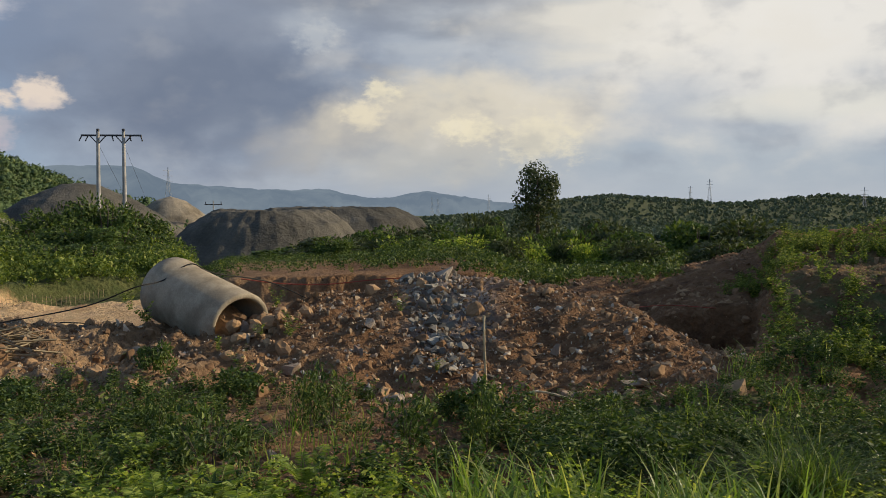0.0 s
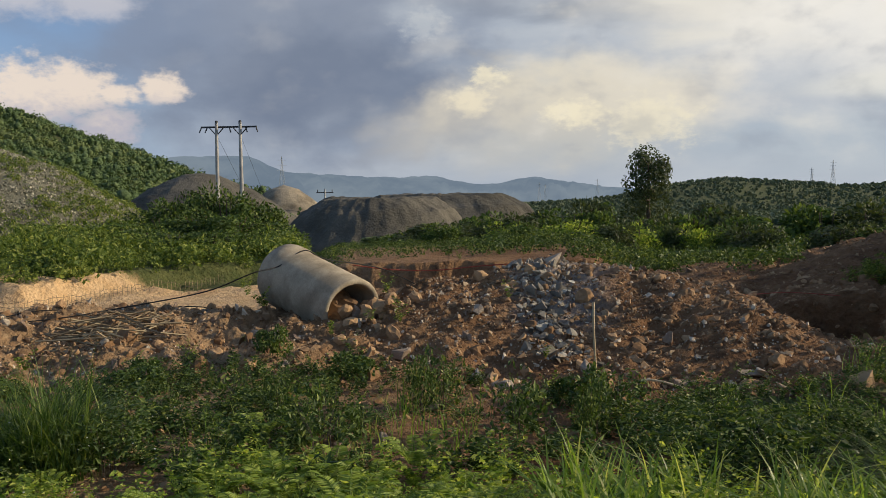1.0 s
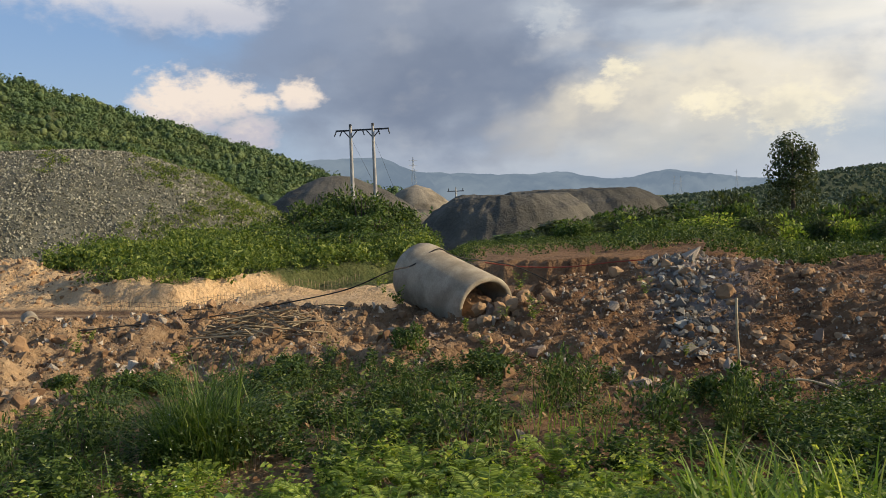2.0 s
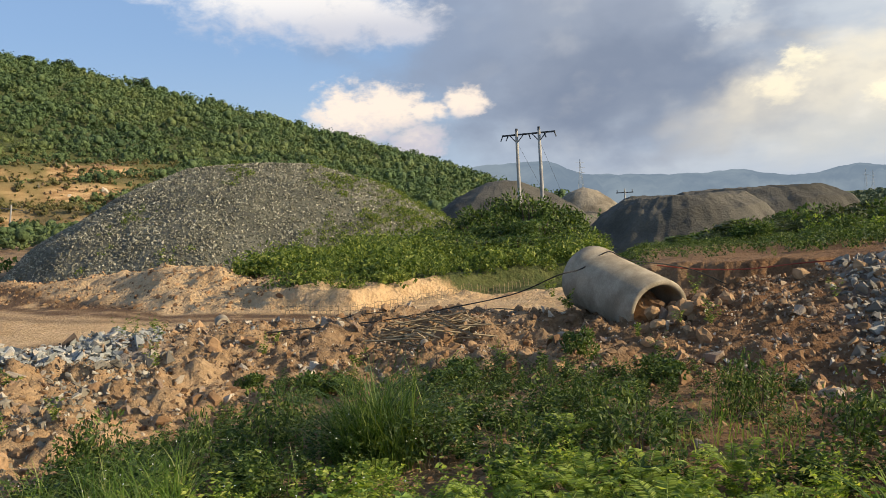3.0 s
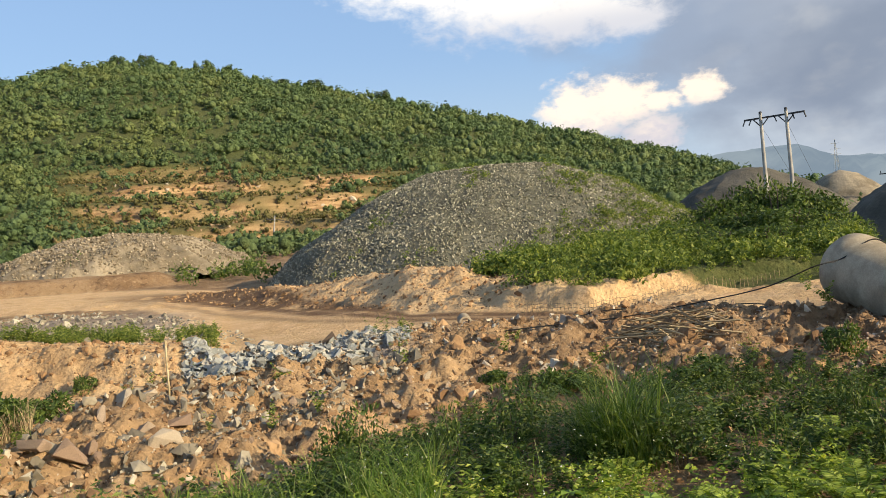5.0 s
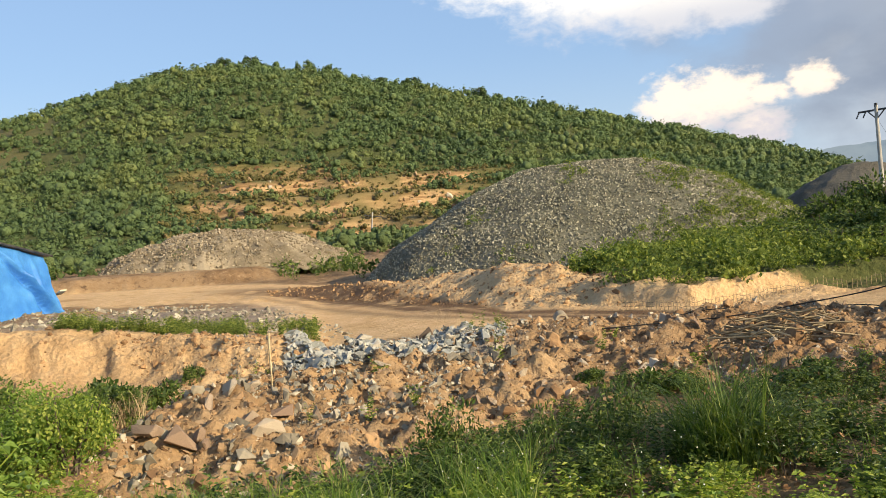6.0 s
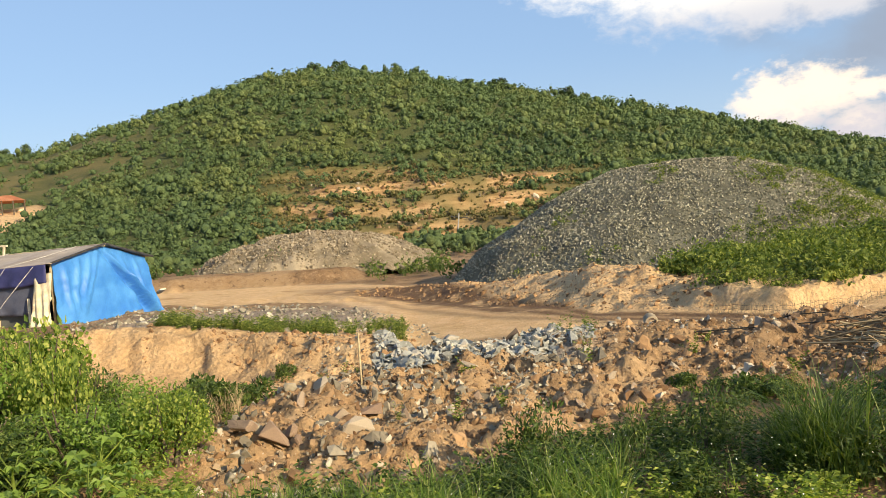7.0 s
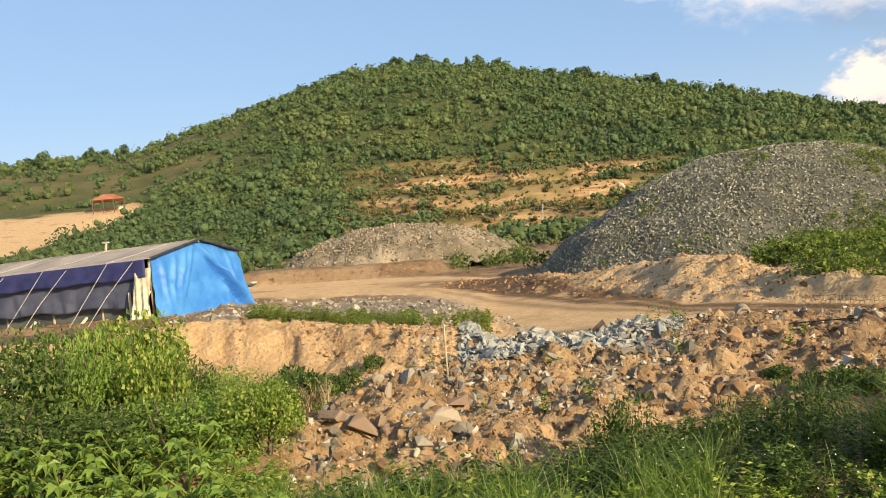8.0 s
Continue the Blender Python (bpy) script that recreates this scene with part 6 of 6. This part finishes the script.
lobed = [lobed_kind(500 + k, 0.5 + 0.1 * k) for k in range(3)]
plant_out(lobed, [(84.6, 4.9, 1.0, 1.0), (82.0, 5.2, 1.0, 1.0), (86.8, 5.4, 1.0, 0.95), (79.2, 4.7, 0.9, 0.8), (88.6, 4.7, 0.9, 0.8), (80.6, 6.2, 1.1, 1.1), (85.4, 6.4, 1.1, 1.1), (76.5, 5.0, 0.8, 0.7), (90.5, 6.0, 1.1, 1.0),
                  (83.2, 7.4, 1.1, 1.2), (78.0, 6.9, 1.0, 1.0), (88.0, 7.6, 1.2, 1.2), (82.4, 6.0, 1.2, 1.1), (86.2, 5.0, 1.1, 0.9), (80.0, 5.4, 1.1, 0.9), (84.4, 8.4, 1.3, 1.3), (89.2, 8.2, 1.3, 1.2), (79.4, 8.0, 1.2, 1.1), (81.4, 4.5, 0.9, 0.8), (87.6, 6.4, 1.2, 1.0), (77.2, 5.8, 1.0, 0.9), (85.8, 7.2, 1.3, 1.1),
                  (34.5, 4.6, 0.8, 0.7), (38.0, 4.5, 0.8, 0.6), (28.8, 4.3, 0.8, 0.6)], 0.03)

# tall weeds and bushes before the tent
near_b = [shrub_kind(140 + k, 1.7, 1.3, 3000, 0.07, (M_LEAF_DARK, M_CASTOR, M_LEAF, M_LEAF_DARK, M_CASTOR)[k], 10, (0.55, 0.4, 0.7, 0.5, 0.45)[k], label="leafy bright green bush at the edge of the pit", group="bushes before the tent") for k in range(5)]
plant_out(near_b, [(87.5, 12.5, 1.0, 1.4), (85.0, 12.0, 0.9, 1.25), (82.6, 12.5, 1.0, 1.45), (80.4, 12.0, 0.8, 0.95), (78.4, 12.4, 0.8, 0.85), (90, 11, 1.1, 1.4), (76.6, 11.5, 0.9, 0.7), (75.2, 11.0, 0.7, 0.6), (84, 9.8, 0.9, 0.6),
                   (80.8, 9.5, 0.8, 0.75), (87.3, 9.3, 0.9, 0.7), (77.8, 9.2, 0.8, 0.65), (75.4, 9.0, 0.6, 0.7), (92.5, 9.5, 1.1, 0.9), (94, 12.5, 1.2, 1.2), (74.6, 12.0, 0.6, 0.6), (86.4, 11.0, 0.6, 1.35), (81.6, 10.8, 0.6, 1.15)], 0.1)
plant_out([shrub_kind(150, 0.9, 0.6, 900, 0.085, M_LEAF_DARK, 6, label="low dark weed on the pit floor", group="weeds in the pit")],
          [(71.5, 13.0, 1.0, 1.0), (69.6, 13.6, 0.8, 0.8), (73.4, 13.2, 1.0, 1.1), (72.6, 15, 0.7, 0.6), (67.2, 15.5, 0.5, 0.6), (19.0, 10.6, 0.5, 0.7), (27.8, 10.0, 0.8, 0.7), (13.6, 9.8, 0.7, 0.6), (36.5, 10.4, 0.8, 0.7), (40.8, 11.6, 0.6, 0.5), (-2.0, 8.9, 0.7, 0.8)], 0.05)
plant_out([shrub_kind(160 + k, 0.8, 0.62, 520, 0.06, M_CREEPER, 6, 0.45, name="weed_plant", label="upright leafy weed on the slope", category="weed", group="upright weeds on the slope") for k in range(4)],
          [(-14 + 2.05 * k + 1.5 * math.sin(k * 5.1), 6.4 + 1.9 * abs(math.sin(k * 2.7)), 0.7 + 0.3 * math.sin(k * 1.9), 0.75 + 0.4 * math.sin(k * 3.3)) for k in range(34)], 0.03)
straw = field(500, 70.5, 74.0, 12.2, 13.6, rng)[0]
tagged(raw("dry_grass", *blades(rng, straw, 0.45, 0.012, 0.5), M_DRY), "dry straw-coloured grass in the pit", "grass", kind="stuff")
# small white flowers
fl = field(90, 24, 58, 4.2, 6.8, rng)[0]
fl[:, 2] += rng.uniform(0.3, 0.5, len(fl))
tagged(raw("flowers", *strew(stone_kinds(2, 7, 0.5, 61), fl, np.full(len(fl), 0.008), rng), M_FLOWER), "tiny white flowers above the weeds", "flowers", kind="stuff")

# ---- woods on the hill and in the distance ----
rng = np.random.default_rng(91)


def thicket(seed, lobes, n_, leaf):
    """A small rounded crown: a few lumpy masses of foliage with loose leaves standing off them."""
    r_ = np.random.default_rng(seed)
    pieces = []
    for k in range(lobes):
        bm = bmesh.new()
        bmesh.ops.create_icosphere(bm, subdivisions=1, radius=1.0)
        bm.verts.index_update()
        V = np.array([v.co[:] for v in bm.verts])
        F = np.array([[v.index for v in f.verts] for f in bm.faces])
        bm.free()
        push = np.array([1 + 0.35 * noise.noise(Vector(v) * 2.1 + Vector((seed + k * 3.7, 0, 0))) for v in V])
        t, rad = r_.uniform(0, 2 * np.pi), r_.uniform(0.16, 0.26)
        off = 0.0 if k == 0 else r_.uniform(0.15, 0.36)
        c = np.array([math.cos(t) * off, math.sin(t) * off, r_.uniform(0.2, 0.62)])
        pieces.append((V * push[:, None] * np.array([rad, rad, rad * 1.05]) + c, F))
    V, F = crown(r_, n_, 1.2, r_.uniform(0.75, 1.1), lobes + 4, leaf, 0.7, shingled=True)
    pieces.append((V, np.concatenate([F[:, [0, 1, 2]], F[:, [0, 2, 3]]])))
    return join(pieces)


CLUMPS = [thicket(600 + k, 2, 38, 0.18) for k in range(12)]
LOW_SCRUB = [thicket(630 + k, 2, 14, 0.22) for k in range(6)]


def wooded(az, r):
    x, y = -np.sin(np.radians(az)) * r, np.cos(np.radians(az)) * r
    n_ = fbm(x * 0.02, y * 0.02, 3, 66)
    quarry = (az > 44) & (az < 67.5) & (r < 172)
    track = (az > 80) & (r > 177 - (az - 81) * 7) & (r < 197)
    thin = (az > 71) & (r > 200) & (r < 300) & (n_ < 0.3) & (np.random.default_rng(4).uniform(size=len(az)) < np.interp(az, [71, 78], [0.3, 0.85]))
    return (~quarry | (n_ > 0.22)) & ~track & ~thin


az_w, r_w = rng.uniform(16, 96, 14500), rng.uniform(96, 335, 14500)
m = wooded(az_w, r_w)
az_w, r_w = az_w[m], r_w[m]
x, y = -np.sin(np.radians(az_w)) * r_w, np.cos(np.radians(az_w)) * r_w
P = np.stack([x, y, heights(x, y) - 0.3], 1)
tagged(raw("hill_woods", *strew(CLUMPS, P, power(rng, len(P), 1.3, 4.2, 2.4) * np.interp(r_w, [88, 180, 335], [0.75, 1.0, 1.3]), rng, 0.1), M_WOODS, smooth=True), "dense green scrub woods covering the hill", "woods", kind="stuff")
# plain and low rise on the right
az_w = rng.uniform(-42, 18, 12000)
r_w = np.exp(rng.uniform(math.log(130), math.log(1000), 12000))
keep = (az_w < 2) | (r_w > 260)
az_w, r_w = az_w[keep], r_w[keep]
x, y = -np.sin(np.radians(az_w)) * r_w, np.cos(np.radians(az_w)) * r_w
P = np.stack([x, y, heights(x, y) - 0.3], 1)
tagged(raw("far_woods", *strew([crown(np.random.default_rng(650 + k), 17, 1.1, 0.8, 4, 0.44, 0.8, shingled=True) for k in range(5)], P, rng.uniform(1.5, 3.2, len(P)) * np.interp(r_w, [90, 300, 1000], [0.6, 1.0, 2.2]), rng, 0.05), M_WOODS_FAR), "distant green woods on the plain and the low rise, haze painted in", "woods", kind="stuff")
# single trees along the skyline
sky_trees = [tree_kind(700 + k, 3.8, 5.5 + 0.6 * k, 0.12, 520, 0.6, M_WOODS, label="small tree on the ridge of the hill", group="trees on the ridge", lobes=8) for k in range(4)]
rows_t = []
for a, h in ((24.3, 1.0), (26.9, 0.8), (22.9, 0.7), (36.7, 0.9), (38.3, 0.8), (41.6, 0.8), (45.2, 0.9), (46.4, 1.0), (49.9, 0.8), (50.7, 0.9), (56.4, 0.9), (57.6, 1.0), (60.5, 0.7), (61.4, 1.0), (63.1, 0.9), (66.8, 0.7), (69.3, 0.7),
             (71.8, 0.7), (72.6, 0.9), (73.6, 0.9), (77.0, 0.6), (81.3, 1.0), (82.6, 0.9), (83.2, 1.0), (86.0, 1.2), (86.7, 0.8), (88.9, 0.7), (34.0, 0.7), (31.2, 0.6), (53.0, 0.6)):
    rows_t.append((a, 316, 1.35 + 0.4 * math.sin(a * 3), h * 1.15))
    rows_t.append((a + 0.45 + 0.3 * math.sin(a * 7), 312, 1.1 + 0.4 * math.sin(a * 5), h * (0.75 + 0.2 * math.sin(a * 2))))
plant_out(sky_trees, rows_t, 1.2)

# thicket at the foot of the quarry
P, a_, r_a = field(900, 38, 80, 70, 106, rng, lambda a, r: fbm(a * 0.4, r * 0.08, 3, 103) > -0.2)
tagged(raw("foot_thicket", *strew(LOW_SCRUB, P, power(rng, len(P), 0.9, 2.8, 2.0), rng, 0.06), M_WOODS, smooth=True), "dark green thicket along the foot of the quarry", "scrub", kind="stuff")
# scrub and broken rock on the quarry benches
P, a_, r_a = field(4200, 43, 69, 104, 174, rng)
tagged(raw("dry_scrub", *strew(LOW_SCRUB, P, power(rng, len(P), 0.4, 1.7, 2.0), rng, 0.06), M_SCRUB), "olive and brown dry scrub on the quarry benches", "scrub", kind="stuff")
P, a_, r_a = field(2300, 43, 69, 104, 172, rng, lambda a, r: fbm(a * 0.45, r * 0.05, 3, 101) > -0.1)
tagged(raw("quarry_scrub", *strew(LOW_SCRUB, P, power(rng, len(P), 0.5, 2.4, 2.2), rng, 0.06), M_WOODS), "patchy green scrub on the benches of the quarry", "scrub", kind="stuff")
P, a_, r_a = field(1500, 44, 66, 106, 172, rng, lambda a, r: fbm(a * 0.45, r * 0.05, 3, 102) > 0.05)
tagged(raw("quarry_rock", *strew(CHIPS, P, power(rng, len(P), 0.25, 1.0, 2.2), rng), M_STONE_WARM), "tan broken rock on the benches of the quarry", "rock", kind="stuff")
